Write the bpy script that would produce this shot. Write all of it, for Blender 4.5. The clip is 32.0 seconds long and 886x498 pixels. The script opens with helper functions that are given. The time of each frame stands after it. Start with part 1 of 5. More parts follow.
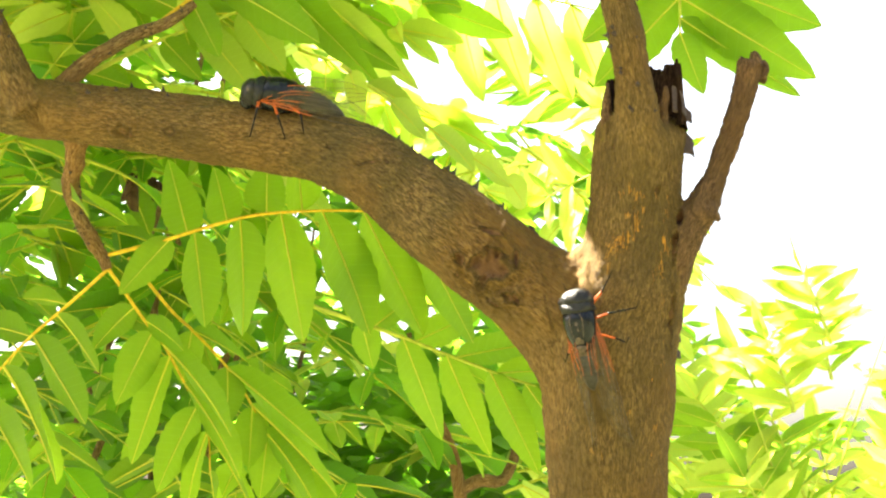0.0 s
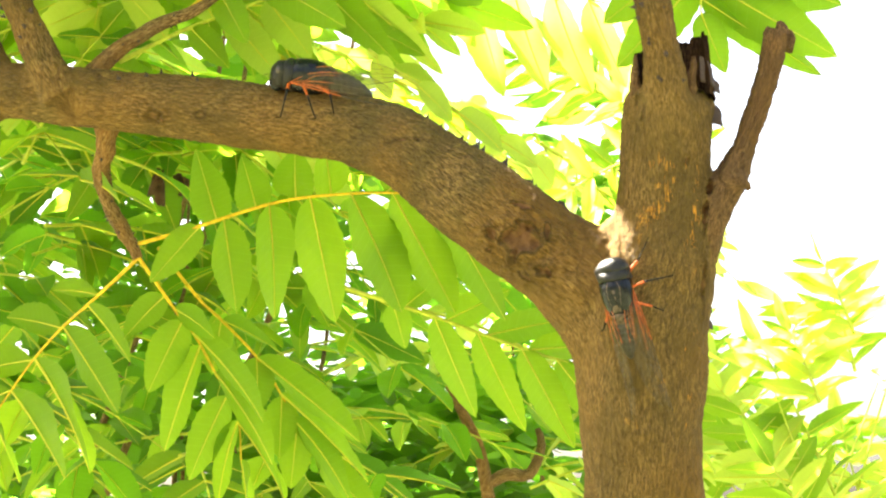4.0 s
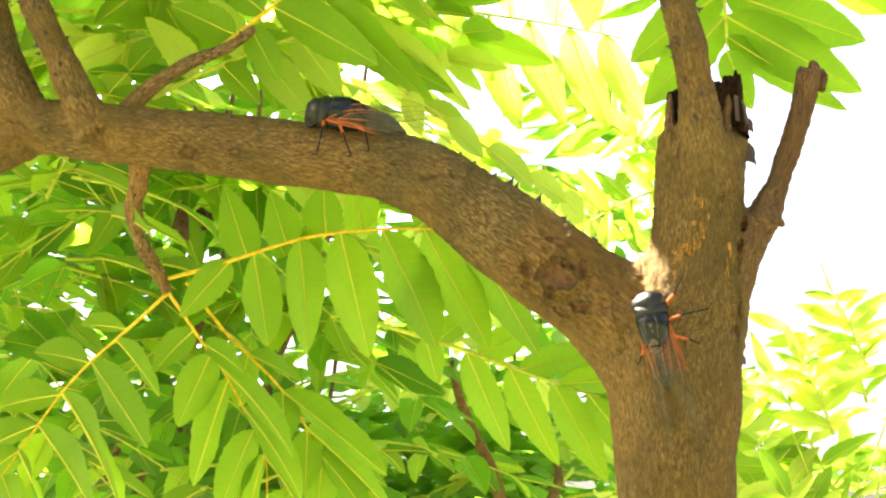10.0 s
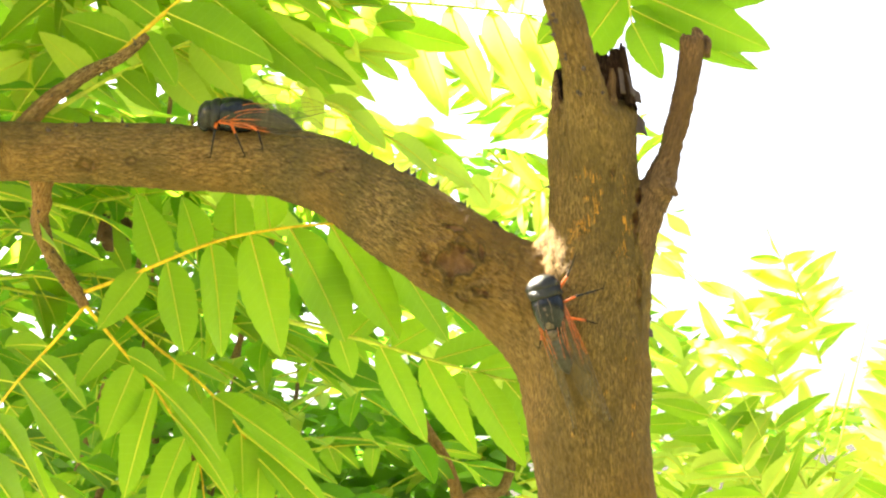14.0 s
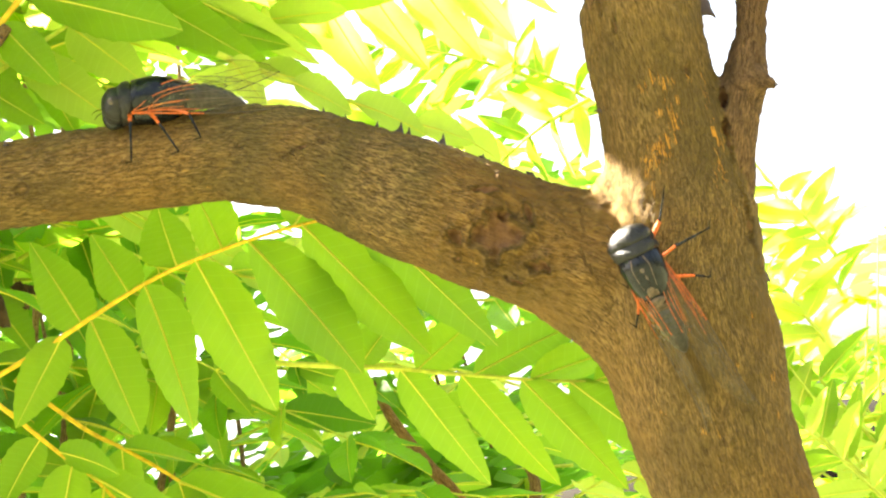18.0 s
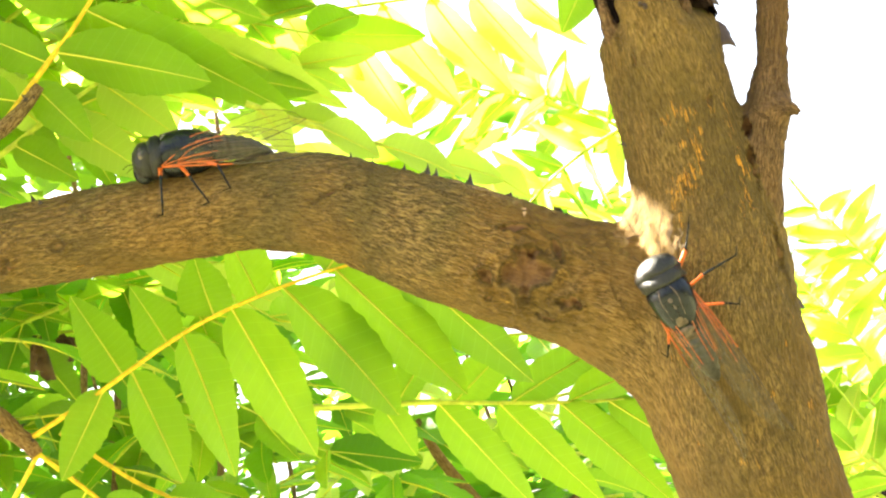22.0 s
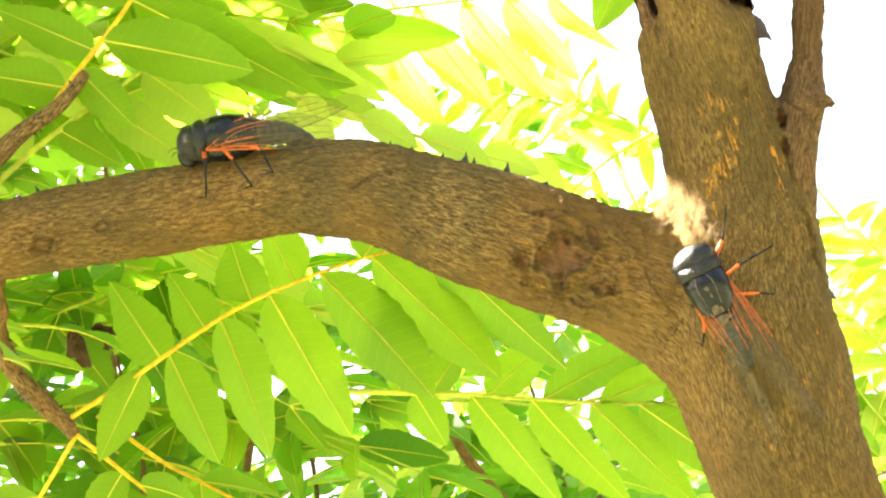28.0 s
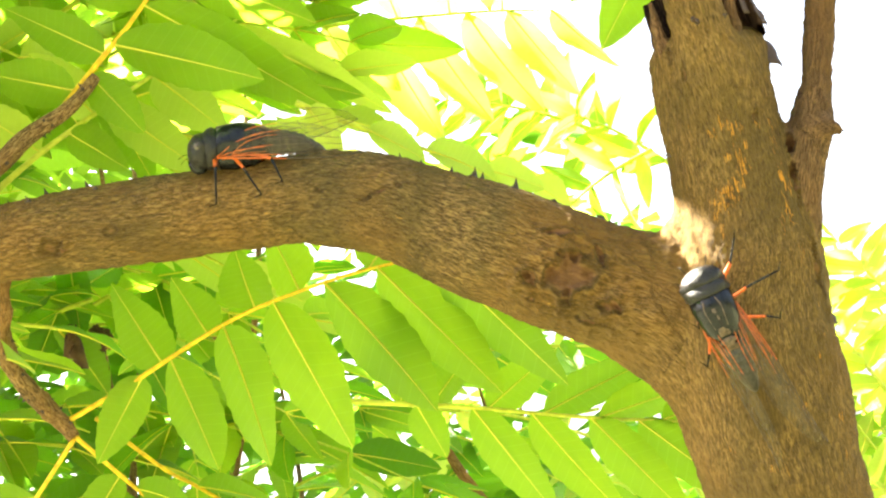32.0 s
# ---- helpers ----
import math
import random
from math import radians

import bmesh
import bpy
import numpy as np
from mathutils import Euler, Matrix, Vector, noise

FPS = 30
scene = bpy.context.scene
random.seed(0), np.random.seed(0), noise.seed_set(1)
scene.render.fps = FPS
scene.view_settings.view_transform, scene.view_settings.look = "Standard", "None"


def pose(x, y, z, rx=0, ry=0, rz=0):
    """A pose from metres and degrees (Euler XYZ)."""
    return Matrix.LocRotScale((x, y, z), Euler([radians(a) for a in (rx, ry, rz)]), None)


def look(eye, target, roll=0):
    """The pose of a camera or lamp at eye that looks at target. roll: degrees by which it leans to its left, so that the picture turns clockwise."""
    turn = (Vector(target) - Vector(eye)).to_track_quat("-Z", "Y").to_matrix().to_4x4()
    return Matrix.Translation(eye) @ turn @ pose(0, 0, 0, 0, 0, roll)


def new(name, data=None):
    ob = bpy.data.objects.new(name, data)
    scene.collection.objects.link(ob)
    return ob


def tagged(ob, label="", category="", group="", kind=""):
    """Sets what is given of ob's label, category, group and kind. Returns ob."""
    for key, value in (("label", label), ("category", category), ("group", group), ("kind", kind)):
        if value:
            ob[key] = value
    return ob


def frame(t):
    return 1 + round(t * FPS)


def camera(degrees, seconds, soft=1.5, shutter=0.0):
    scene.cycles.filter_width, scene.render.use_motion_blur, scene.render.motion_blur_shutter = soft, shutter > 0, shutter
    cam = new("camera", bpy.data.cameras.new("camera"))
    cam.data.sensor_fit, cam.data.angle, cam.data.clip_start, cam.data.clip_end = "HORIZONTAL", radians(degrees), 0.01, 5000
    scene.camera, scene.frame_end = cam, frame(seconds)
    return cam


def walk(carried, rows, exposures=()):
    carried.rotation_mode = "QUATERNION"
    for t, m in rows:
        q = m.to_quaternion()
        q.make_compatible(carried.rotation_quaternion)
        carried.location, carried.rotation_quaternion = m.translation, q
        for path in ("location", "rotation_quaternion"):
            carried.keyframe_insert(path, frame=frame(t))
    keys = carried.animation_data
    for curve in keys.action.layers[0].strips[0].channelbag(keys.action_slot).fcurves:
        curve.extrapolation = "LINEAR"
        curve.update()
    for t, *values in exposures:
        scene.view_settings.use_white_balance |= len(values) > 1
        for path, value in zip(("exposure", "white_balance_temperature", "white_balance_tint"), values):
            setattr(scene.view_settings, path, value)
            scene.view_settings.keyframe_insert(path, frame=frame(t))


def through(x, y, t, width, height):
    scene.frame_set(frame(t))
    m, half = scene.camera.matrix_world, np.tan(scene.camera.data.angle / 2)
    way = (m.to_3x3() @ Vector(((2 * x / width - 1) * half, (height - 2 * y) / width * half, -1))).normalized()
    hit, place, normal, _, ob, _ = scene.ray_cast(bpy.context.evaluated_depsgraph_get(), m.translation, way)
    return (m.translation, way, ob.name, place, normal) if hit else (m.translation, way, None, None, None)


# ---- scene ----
cam = camera(34.83, 32.0, soft=2.25)
PATH = [
    (0, pose(-0, -0, 1.55, 102, 0, -0)),
    (0.5, pose(0.0046, 0.0038, 1.5378, 102.956, 0.233, 0.428)),
    (1, pose(0.0121, 0.0038, 1.5377, 102.906, 0.631, 0.985)),
    (1.5, pose(0.0037, -0.0041, 1.5444, 102.19, 0.794, 1.016)),
    (2, pose(0.0002, -0.0022, 1.5368, 102.524, 0.897, 0.912)),
    (2.5, pose(-0.0087, -0.0021, 1.5328, 102.637, 0.996, 0.689)),
    (3, pose(-0.0158, -0.0007, 1.5284, 103.119, 1.037, 0.58)),
    (3.5, pose(-0.0079, 0.0022, 1.5257, 103.13, 0.847, 0.717)),
    (5.5, pose(-0.0289, -0.003, 1.5238, 103.496, 1.013, -0.369)),
    (6, pose(-0.0284, -0.0011, 1.5248, 103.593, 0.992, 0.043)),
    (6.5, pose(-0.0293, -0.0005, 1.5267, 103.657, 1.402, 0.133)),
    (7, pose(-0.0291, 0.0026, 1.5246, 103.987, 1.326, 0.5)),
    (7.5, pose(-0.0382, 0.0032, 1.5232, 104.599, 1.026, 0.867)),
    (8, pose(-0.0396, 0.0001, 1.5274, 104.281, 0.917, 0.737)),
    (8.5, pose(-0.0416, -0.0003, 1.5266, 104.382, 1.106, 0.55)),
    (9, pose(-0.0369, -0.0032, 1.5274, 104.379, 0.939, 0.175)),
    (9.5, pose(-0.0397, -0.0053, 1.5273, 104.421, 0.876, 0.077)),
    (10, pose(-0.0351, -0.0052, 1.5279, 104.265, 1.018, -0.04)),
    (10.5, pose(-0.034, -0.0016, 1.5309, 104.046, 1.358, -0.051)),
    (11, pose(-0.0276, 0.0064, 1.5247, 103.901, 1.791, -0.425)),
    (11.5, pose(-0.0191, 0.0062, 1.5283, 103.663, 4.791, -0.221)),
    (12, pose(-0.0053, 0.0051, 1.5259, 103.568, 4.275, -0.332)),
    (12.5, pose(0.0096, 0.0034, 1.526, 103.524, 4.486, 0.023)),
    (13, pose(0.0077, 0.0026, 1.5268, 103.614, 4.85, 0.365)),
    (13.5, pose(0.0105, 0.002, 1.5278, 103.733, 5.057, 0.822)),
    (14, pose(0.0141, -0.0023, 1.5269, 103.858, 5.029, 1.063)),
    (14.5, pose(0.0076, -0.0015, 1.5295, 103.975, 4.773, 0.957)),
    (16.5, pose(-0.0487, 0.0633, 1.5501, 104.062, 13.243, -2.154)),
    (17, pose(-0.0432, 0.1251, 1.5607, 103.987, 13.775, -2.782)),
    (17.5, pose(-0.0471, 0.1752, 1.5693, 103.685, 14.972, -2.386)),
    (18, pose(-0.0444, 0.1747, 1.5652, 104.248, 17.315, -1.369)),
    (18.5, pose(-0.0336, 0.1739, 1.564, 105.049, 18.408, -0.812)),
    (19, pose(-0.0333, 0.1733, 1.5619, 105.793, 18.908, 0.137)),
    (19.5, pose(-0.0378, 0.1754, 1.5591, 106.172, 18.901, 0.394)),
    (20, pose(-0.0353, 0.1755, 1.5599, 106.314, 19.063, 0.779)),
    (20.5, pose(-0.0365, 0.1767, 1.5621, 106.713, 18.951, 1.125)),
    (21, pose(-0.0395, 0.1756, 1.5589, 106.909, 19.042, 1.124)),
    (21.5, pose(-0.036, 0.1738, 1.562, 106.506, 19.154, 1.157)),
    (22, pose(-0.0369, 0.1715, 1.5657, 106.315, 19.057, 1.337)),
    (22.5, pose(-0.0371, 0.1714, 1.5655, 106.385, 18.728, 1.64)),
    (23, pose(-0.0439, 0.1711, 1.5651, 106.519, 18.842, 1.771)),
    (23.5, pose(-0.044, 0.1733, 1.5626, 106.676, 18.84, 1.961)),
    (24, pose(-0.0426, 0.1684, 1.5561, 107.152, 19.006, 1.859)),
    (24.5, pose(-0.0437, 0.1679, 1.5559, 107.147, 19.156, 1.764)),
    (25, pose(-0.043, 0.1691, 1.5511, 107.559, 19.095, 1.899)),
    (25.5, pose(-0.0444, 0.1699, 1.5483, 107.558, 18.742, 1.759)),
    (26, pose(-0.0463, 0.1689, 1.5475, 107.599, 18.526, 1.944)),
    (26.5, pose(-0.0483, 0.1672, 1.551, 107.525, 18.07, 1.988)),
    (28.5, pose(-0.047, 0.1646, 1.5557, 107.233, 17.727, 1.699)),
    (29, pose(-0.0611, 0.162, 1.559, 107.11, 17.269, 0.908)),
    (29.5, pose(-0.0595, 0.1632, 1.5586, 107.387, 17.635, 1.143)),
    (30, pose(-0.059, 0.1659, 1.5562, 107.496, 17.196, 1.072)),
    (30.5, pose(-0.0606, 0.1652, 1.5545, 107.472, 17.334, 0.982)),
    (31, pose(-0.0585, 0.1623, 1.5554, 107.255, 17.032, 0.91)),
    (31.5, pose(-0.0586, 0.1601, 1.5576, 107.121, 16.686, 0.581)),
    (32, pose(-0.0557, 0.1614, 1.5583, 107.157, 16.55, 0.606)),
]

walk(cam, PATH, [(0, 3.88, 7100, 9), (1.5, 3.94, 7100, 9), (3, 4.08, 7100, 9), (6, 4.0, 7100, 9), (9, 3.96, 7100, 9), (12, 3.94, 7100, 9), (14.5, 4.06, 7100, 9), (17, 4.08, 7100, 9), (19, 4.32, 7100, 9), (24, 4.34, 7100, 9), (32, 4.28, 7100, 9)])

# ---- world, sun, exposure ----
SUN_EL, SUN_AZ = radians(54), radians(-62)   # azimuth from +y towards +x
sun_dir = Vector((math.cos(SUN_EL) * math.sin(SUN_AZ), math.cos(SUN_EL) * math.cos(SUN_AZ), math.sin(SUN_EL)))
world = bpy.data.worlds.new("sky")
scene.world = world
world.use_nodes = True
wn = world.node_tree.nodes
sky = wn.new("ShaderNodeTexSky")
sky.sky_type = "NISHITA"
sky.sun_disc = False
sky.sun_elevation = SUN_EL
sky.sun_rotation = SUN_AZ
sky.air_density, sky.dust_density = 1.0, 9.0
world.node_tree.links.new(sky.outputs[0], wn["Background"].inputs[0])
wn["Background"].inputs[1].default_value = 0.055
sun_data = bpy.data.lights.new("sun", "SUN")
sun_data.energy, sun_data.angle, sun_data.color = 5.0, radians(0.5), (1.0, 0.95, 0.86)
sun = new("sun", sun_data)
sun.matrix_world = look(sun_dir * 20, (0, 0, 0))


# ---- materials ----
def material(name):
    m = bpy.data.materials.new(name)
    m.use_nodes = True
    nodes = m.node_tree.nodes
    return m, nodes, m.node_tree.links, nodes["Principled BSDF"]


def ramp(nodes, links, source, stops):
    r = nodes.new("ShaderNodeValToRGB")
    while len(r.color_ramp.elements) < len(stops):
        r.color_ramp.elements.new(0.5)
    for e, (at, colour) in zip(r.color_ramp.elements, stops):
        e.position, e.color = at, (*colour, 1)
    links.new(source, r.inputs[0])
    return r.outputs[0]


def noise_node(nodes, links, coords, scale, detail=4.0, stretch=(1, 1, 1), rough=0.55):
    mp = nodes.new("ShaderNodeMapping")
    mp.inputs["Scale"].default_value = stretch
    links.new(coords, mp.inputs[0])
    n = nodes.new("ShaderNodeTexNoise")
    n.inputs["Scale"].default_value, n.inputs["Detail"].default_value, n.inputs["Roughness"].default_value = scale, detail, rough
    links.new(mp.outputs[0], n.inputs["Vector"])
    return n.outputs["Fac"]


def noise_colour(nodes, links, coords, scale):
    n = nodes.new("ShaderNodeTexNoise")
    n.inputs["Scale"].default_value, n.inputs["Detail"].default_value = scale, 2
    links.new(coords, n.inputs["Vector"])
    return n.outputs["Color"]


def mix(nodes, links, fac, a, b, mode="MIX"):
    m = nodes.new("ShaderNodeMix")
    m.data_type, m.blend_type = "RGBA", mode
    for socket, v in ((m.inputs[0], fac), (m.inputs[6], a), (m.inputs[7], b)):
        if isinstance(v, (int, float)):
            socket.default_value = v
        elif isinstance(v, tuple):
            socket.default_value = (*v, 1)
        else:
            links.new(v, socket)
    return m.outputs[2]


def bump(nodes, links, height, strength, distance, normal=None):
    b = nodes.new("ShaderNodeBump")
    b.inputs["Strength"].default_value, b.inputs["Distance"].default_value = strength, distance
    links.new(height, b.inputs["Height"])
    if normal:
        links.new(normal, b.inputs["Normal"])
    return b.outputs[0]


def bark(name, dark, mid, light, fleck=(0.66, 0.33, 0.05), flecks=0.66, spec=0.2):
    """Bark with streaks along the stem, grey-green mottling, rusty flecks and red-brown scars."""
    m, nodes, links, p = material(name)
    sc = nodes.new("ShaderNodeAttribute")
    sc.attribute_name = "scar"
    blend = nodes.new("ShaderNodeAttribute")
    blend.attribute_name = "blend"
    geo = nodes.new("ShaderNodeTexCoord")
    coords = []
    for name_of in ("grain", "grain_next"):
        at = nodes.new("ShaderNodeAttribute")
        at.attribute_name = name_of
        coords.append(at.outputs["Vector"])
    c = coords[0]

    def grown(scale, detail, stretch, rough=0.55):
        return mix(nodes, links, blend.outputs["Fac"], noise_node(nodes, links, coords[0], scale, detail, stretch, rough), noise_node(nodes, links, coords[1], scale, detail, stretch, rough))

    streak = grown(1900, 6, (1, 1, 0.17), 0.66)
    fine = grown(3200, 3, (1, 1, 0.4))
    blotch = noise_node(nodes, links, geo.outputs["Object"], 42, 5)
    broad = noise_node(nodes, links, geo.outputs["Object"], 13, 3)
    col = ramp(nodes, links, streak, [(0.40, dark), (0.5, mid), (0.60, light)])
    grey = ramp(nodes, links, streak, [(0.33, tuple(v * 0.8 for v in dark)), (0.7, (mid[0] * 0.85, mid[1] * 0.98, mid[2] * 0.95))])
    col = mix(nodes, links, ramp(nodes, links, blotch, [(0.42, (0, 0, 0)), (0.6, (0.85, 0.85, 0.85))]), col, grey)
    warm = ramp(nodes, links, broad, [(0.45, (0, 0, 0)), (0.68, (0.5, 0.5, 0.5))])
    col = mix(nodes, links, warm, col, (mid[0] * 1.5, mid[1] * 1.15, mid[2] * 0.7))
    col = mix(nodes, links, ramp(nodes, links, fine, [(0.3, (0.3, 0.3, 0.3)), (0.42, (0, 0, 0))]), col, dark)
    def cracks(coord):
        mp = nodes.new("ShaderNodeMapping")
        mp.inputs["Scale"].default_value = (1, 1, 0.2)
        links.new(coord, mp.inputs[0])
        vo = nodes.new("ShaderNodeTexVoronoi")
        vo.feature = "DISTANCE_TO_EDGE"
        vo.inputs["Scale"].default_value = 430
        wav = nodes.new("ShaderNodeVectorMath")
        wav.operation = "MULTIPLY_ADD"
        links.new(noise_colour(nodes, links, coord, 900), wav.inputs[0])
        wav.inputs[1].default_value = (0.0022, 0.0022, 0.0022)
        links.new(mp.outputs[0], wav.inputs[2])
        links.new(wav.outputs[0], vo.inputs["Vector"])
        return vo.outputs["Distance"]

    crack = mix(nodes, links, blend.outputs["Fac"], cracks(coords[0]), cracks(coords[1]))
    split = ramp(nodes, links, crack, [(0.0, (0.75, 0.75, 0.75)), (0.06, (0, 0, 0))])
    col = mix(nodes, links, split, col, dark)
    spots = grown(1000, 2, (1, 1, 0.12))
    where = noise_node(nodes, links, geo.outputs["Object"], 30, 2)
    both = nodes.new("ShaderNodeMath")
    both.operation = "MULTIPLY"
    links.new(ramp(nodes, links, spots, [(flecks, (0, 0, 0)), (flecks + 0.02, (1, 1, 1))]), both.inputs[0])
    links.new(ramp(nodes, links, where, [(0.48, (0, 0, 0)), (0.56, (0.7, 0.7, 0.7))]), both.inputs[1])
    col = mix(nodes, links, both.outputs[0], col, fleck)
    col = mix(nodes, links, ramp(nodes, links, sc.outputs["Fac"], [(0.02, (0, 0, 0)), (0.12, (0.6, 0.6, 0.6)), (0.2, (0.6, 0.6, 0.6)), (0.34, (0, 0, 0))]), col, dark)
    col = mix(nodes, links, ramp(nodes, links, sc.outputs["Fac"], [(0.26, (0, 0, 0)), (0.45, (0.7, 0.7, 0.7))]), col, (0.19, 0.09, 0.045))
    chip = nodes.new("ShaderNodeAttribute")
    chip.attribute_name = "chip"
    trunk_tone = nodes.new("ShaderNodeAttribute")
    trunk_tone.attribute_name = "trunk_tone"
    calm = nodes.new("ShaderNodeMath")
    calm.operation = "MULTIPLY"
    links.new(trunk_tone.outputs["Fac"], calm.inputs[0])
    calm.inputs[1].default_value = 0.26
    even = mix(nodes, links, calm.outputs[0], col, mix(nodes, links, blotch, tuple(v * 0.75 for v in mid), tuple(v * 1.15 for v in mid)))
    trunk_tint = mix(nodes, links, ramp(nodes, links, broad, [(0.35, (0.85, 0.85, 0.85)), (0.65, (1, 1, 1))]), (0.60, 0.62, 0.63), (0.86, 0.85, 0.80))
    col = mix(nodes, links, 1.0, even, mix(nodes, links, trunk_tone.outputs["Fac"], ramp(nodes, links, blotch, [(0.3, (0.80, 0.80, 0.80)), (0.6, (1, 1, 1))]), trunk_tint), "MULTIPLY")
    rusty = grown(2000, 2, (1, 1, 0.075))
    worn = nodes.new("ShaderNodeMath")
    worn.operation = "MULTIPLY_ADD"
    links.new(chip.outputs["Fac"], worn.inputs[0])
    worn.inputs[1].default_value = 0.22
    links.new(rusty, worn.inputs[2])
    col = mix(nodes, links, ramp(nodes, links, worn.outputs[0], [(0.77, (0, 0, 0)), (0.79, (0.35, 0.35, 0.35)), (0.83, (0.9, 0.9, 0.9))]), col, (0.58, 0.25, 0.03))
    links.new(col, p.inputs["Base Color"])
    p.inputs["Roughness"].default_value = 0.85
    p.inputs["Specular IOR Level"].default_value = spec
    n1 = bump(nodes, links, streak, 1.0, 0.0013, bump(nodes, links, ramp(nodes, links, crack, [(0.0, (0, 0, 0)), (0.14, (1, 1, 1))]), 0.8, 0.0006))
    links.new(bump(nodes, links, fine, 0.6, 0.0004, n1), p.inputs["Normal"])
    return m


BARK = bark("bark", (0.055, 0.033, 0.011), (0.190, 0.116, 0.036), (0.34, 0.215, 0.078), flecks=0.72)
TWIG_BARK = bark("twig_bark", (0.08, 0.045, 0.018), (0.27, 0.155, 0.06), (0.44, 0.28, 0.12), flecks=0.8)
DEAD = bark("dead_wood", (0.035, 0.018, 0.010), (0.17, 0.095, 0.045), (0.32, 0.19, 0.09), flecks=0.9)
# dark brown wood of the hollow rim, darkened further for its shade
HOLLOW_WOOD = bark("hollow_wood", (0.012, 0.008, 0.006), (0.045, 0.026, 0.016), (0.10, 0.055, 0.03), flecks=0.9, spec=0.0)


def plain(name, colour, rough=0.5, vary=0.25, scale=300, bumps=0.0, spec=0.4, coat=0.0):
    m, nodes, links, p = material(name)
    co = nodes.new("ShaderNodeTexCoord").outputs["Object"]
    n = noise_node(nodes, links, co, scale, 4)
    lo, hi = tuple(v * (1 - vary) for v in colour), tuple(min(1, v * (1 + vary)) for v in colour)
    links.new(ramp(nodes, links, n, [(0.3, lo), (0.7, hi)]), p.inputs["Base Color"])
    p.inputs["Roughness"].default_value, p.inputs["Specular IOR Level"].default_value, p.inputs["Coat Weight"].default_value = rough, spec, coat
    if bumps:
        links.new(bump(nodes, links, n, bumps, 0.0005), p.inputs["Normal"])
    return m


def leaf_material(name, under, through, random_hue=0.5):
    """Thin leaf blade: diffuse and translucent, with side veins, a waxy gloss and a tint of its own for each leaflet."""
    m, nodes, links, p = material(name)
    info = nodes.new("ShaderNodeObjectInfo").outputs["Random"]
    isl = nodes.new("ShaderNodeNewGeometry").outputs["Random Per Island"]
    uv = nodes.new("ShaderNodeUVMap").outputs[0]
    sep = nodes.new("ShaderNodeSeparateXYZ")
    links.new(uv, sep.inputs[0])
    # side veins run from the midrib at a slant
    ab = nodes.new("ShaderNodeMath"); ab.operation = "ABSOLUTE"; links.new(sep.outputs[1], ab.inputs[0])
    ma = nodes.new("ShaderNodeMath"); ma.operation = "MULTIPLY_ADD"; links.new(ab.outputs[0], ma.inputs[0]); ma.inputs[1].default_value = -0.16; links.new(sep.outputs[0], ma.inputs[2])
    mu = nodes.new("ShaderNodeMath"); mu.operation = "MULTIPLY"; links.new(ma.outputs[0], mu.inputs[0]); mu.inputs[1].default_value = 75
    si = nodes.new("ShaderNodeMath"); si.operation = "SINE"; links.new(mu.outputs[0], si.inputs[0])
    vein = ramp(nodes, links, si.outputs[0], [(0.93, (0, 0, 0)), (1.0, (0.15, 0.15, 0.15))])
    add = nodes.new("ShaderNodeMath"); add.operation = "ADD"; links.new(info, add.inputs[0]); links.new(isl, add.inputs[1])
    fr = nodes.new("ShaderNodeMath"); fr.operation = "FRACT"; links.new(add.outputs[0], fr.inputs[0])
    co = nodes.new("ShaderNodeTexCoord").outputs["Object"]
    mott = noise_node(nodes, links, co, 3.5, 4)

    def tint(colour, k):
        a = tuple(v * (1 - k) for v in colour)
        b = (min(1, colour[0] * (1 + k * 1.5)), min(1, colour[1] * (1 + k * 0.7)), colour[2])
        c1 = ramp(nodes, links, fr.outputs[0], [(0.0, a), (1.0, b)])
        c1 = mix(nodes, links, ramp(nodes, links, mott, [(0.35, (0, 0, 0)), (0.7, (0.45, 0.45, 0.45))]), c1, a)
        return mix(nodes, links, vein, c1, tuple(min(1, v * 1.35 + 0.03) for v in colour))

    links.new(tint(under, 0.3 * random_hue), p.inputs["Base Color"])
    p.inputs["Roughness"].default_value = 0.5
    p.inputs["Specular IOR Level"].default_value = 0.2
    links.new(bump(nodes, links, mott, 0.35, 0.004, bump(nodes, links, si.outputs[0], 0.04, 0.002)), p.inputs["Normal"])
    tr = nodes.new("ShaderNodeBsdfTranslucent")
    links.new(tint(through, 0.3 * random_hue), tr.inputs[0])
    mx = nodes.new("ShaderNodeMixShader")
    mx.inputs[0].default_value = 0.55
    links.new(p.outputs[0], mx.inputs[1])
    links.new(tr.outputs[0], mx.inputs[2])
    links.new(mx.outputs[0], nodes["Material Output"].inputs[0])
    return m


LEAF = leaf_material("leaf_blade", (0.11, 0.20, 0.012), (0.34, 0.59, 0.04))
# paler leaf blade copy; sun glare and overexposure are put into its colour
LIT_LEAF = leaf_material("lit_leaf_blade", (0.22, 0.30, 0.03), (0.62, 0.80, 0.13))
# darker leaf blade copy; shade in the far foliage is put into its colour
SHADED_LEAF = leaf_material("shaded_leaf_blade", (0.048, 0.115, 0.010), (0.18, 0.45, 0.024))
RIB = plain("leaf_rib", (0.60, 0.54, 0.06), 0.6, 0.2, 400, 0, 0.1)
RACHIS = plain("leaf_stalk", (0.60, 0.38, 0.03), 0.55, 0.3, 250, 0, 0.1)
GREEN_STALK = plain("green_stalk", (0.40, 0.44, 0.05), 0.55, 0.25, 250, 0, 0.15)
THORN = plain("thorn", (0.045, 0.025, 0.015), 0.6, 0.4, 900)


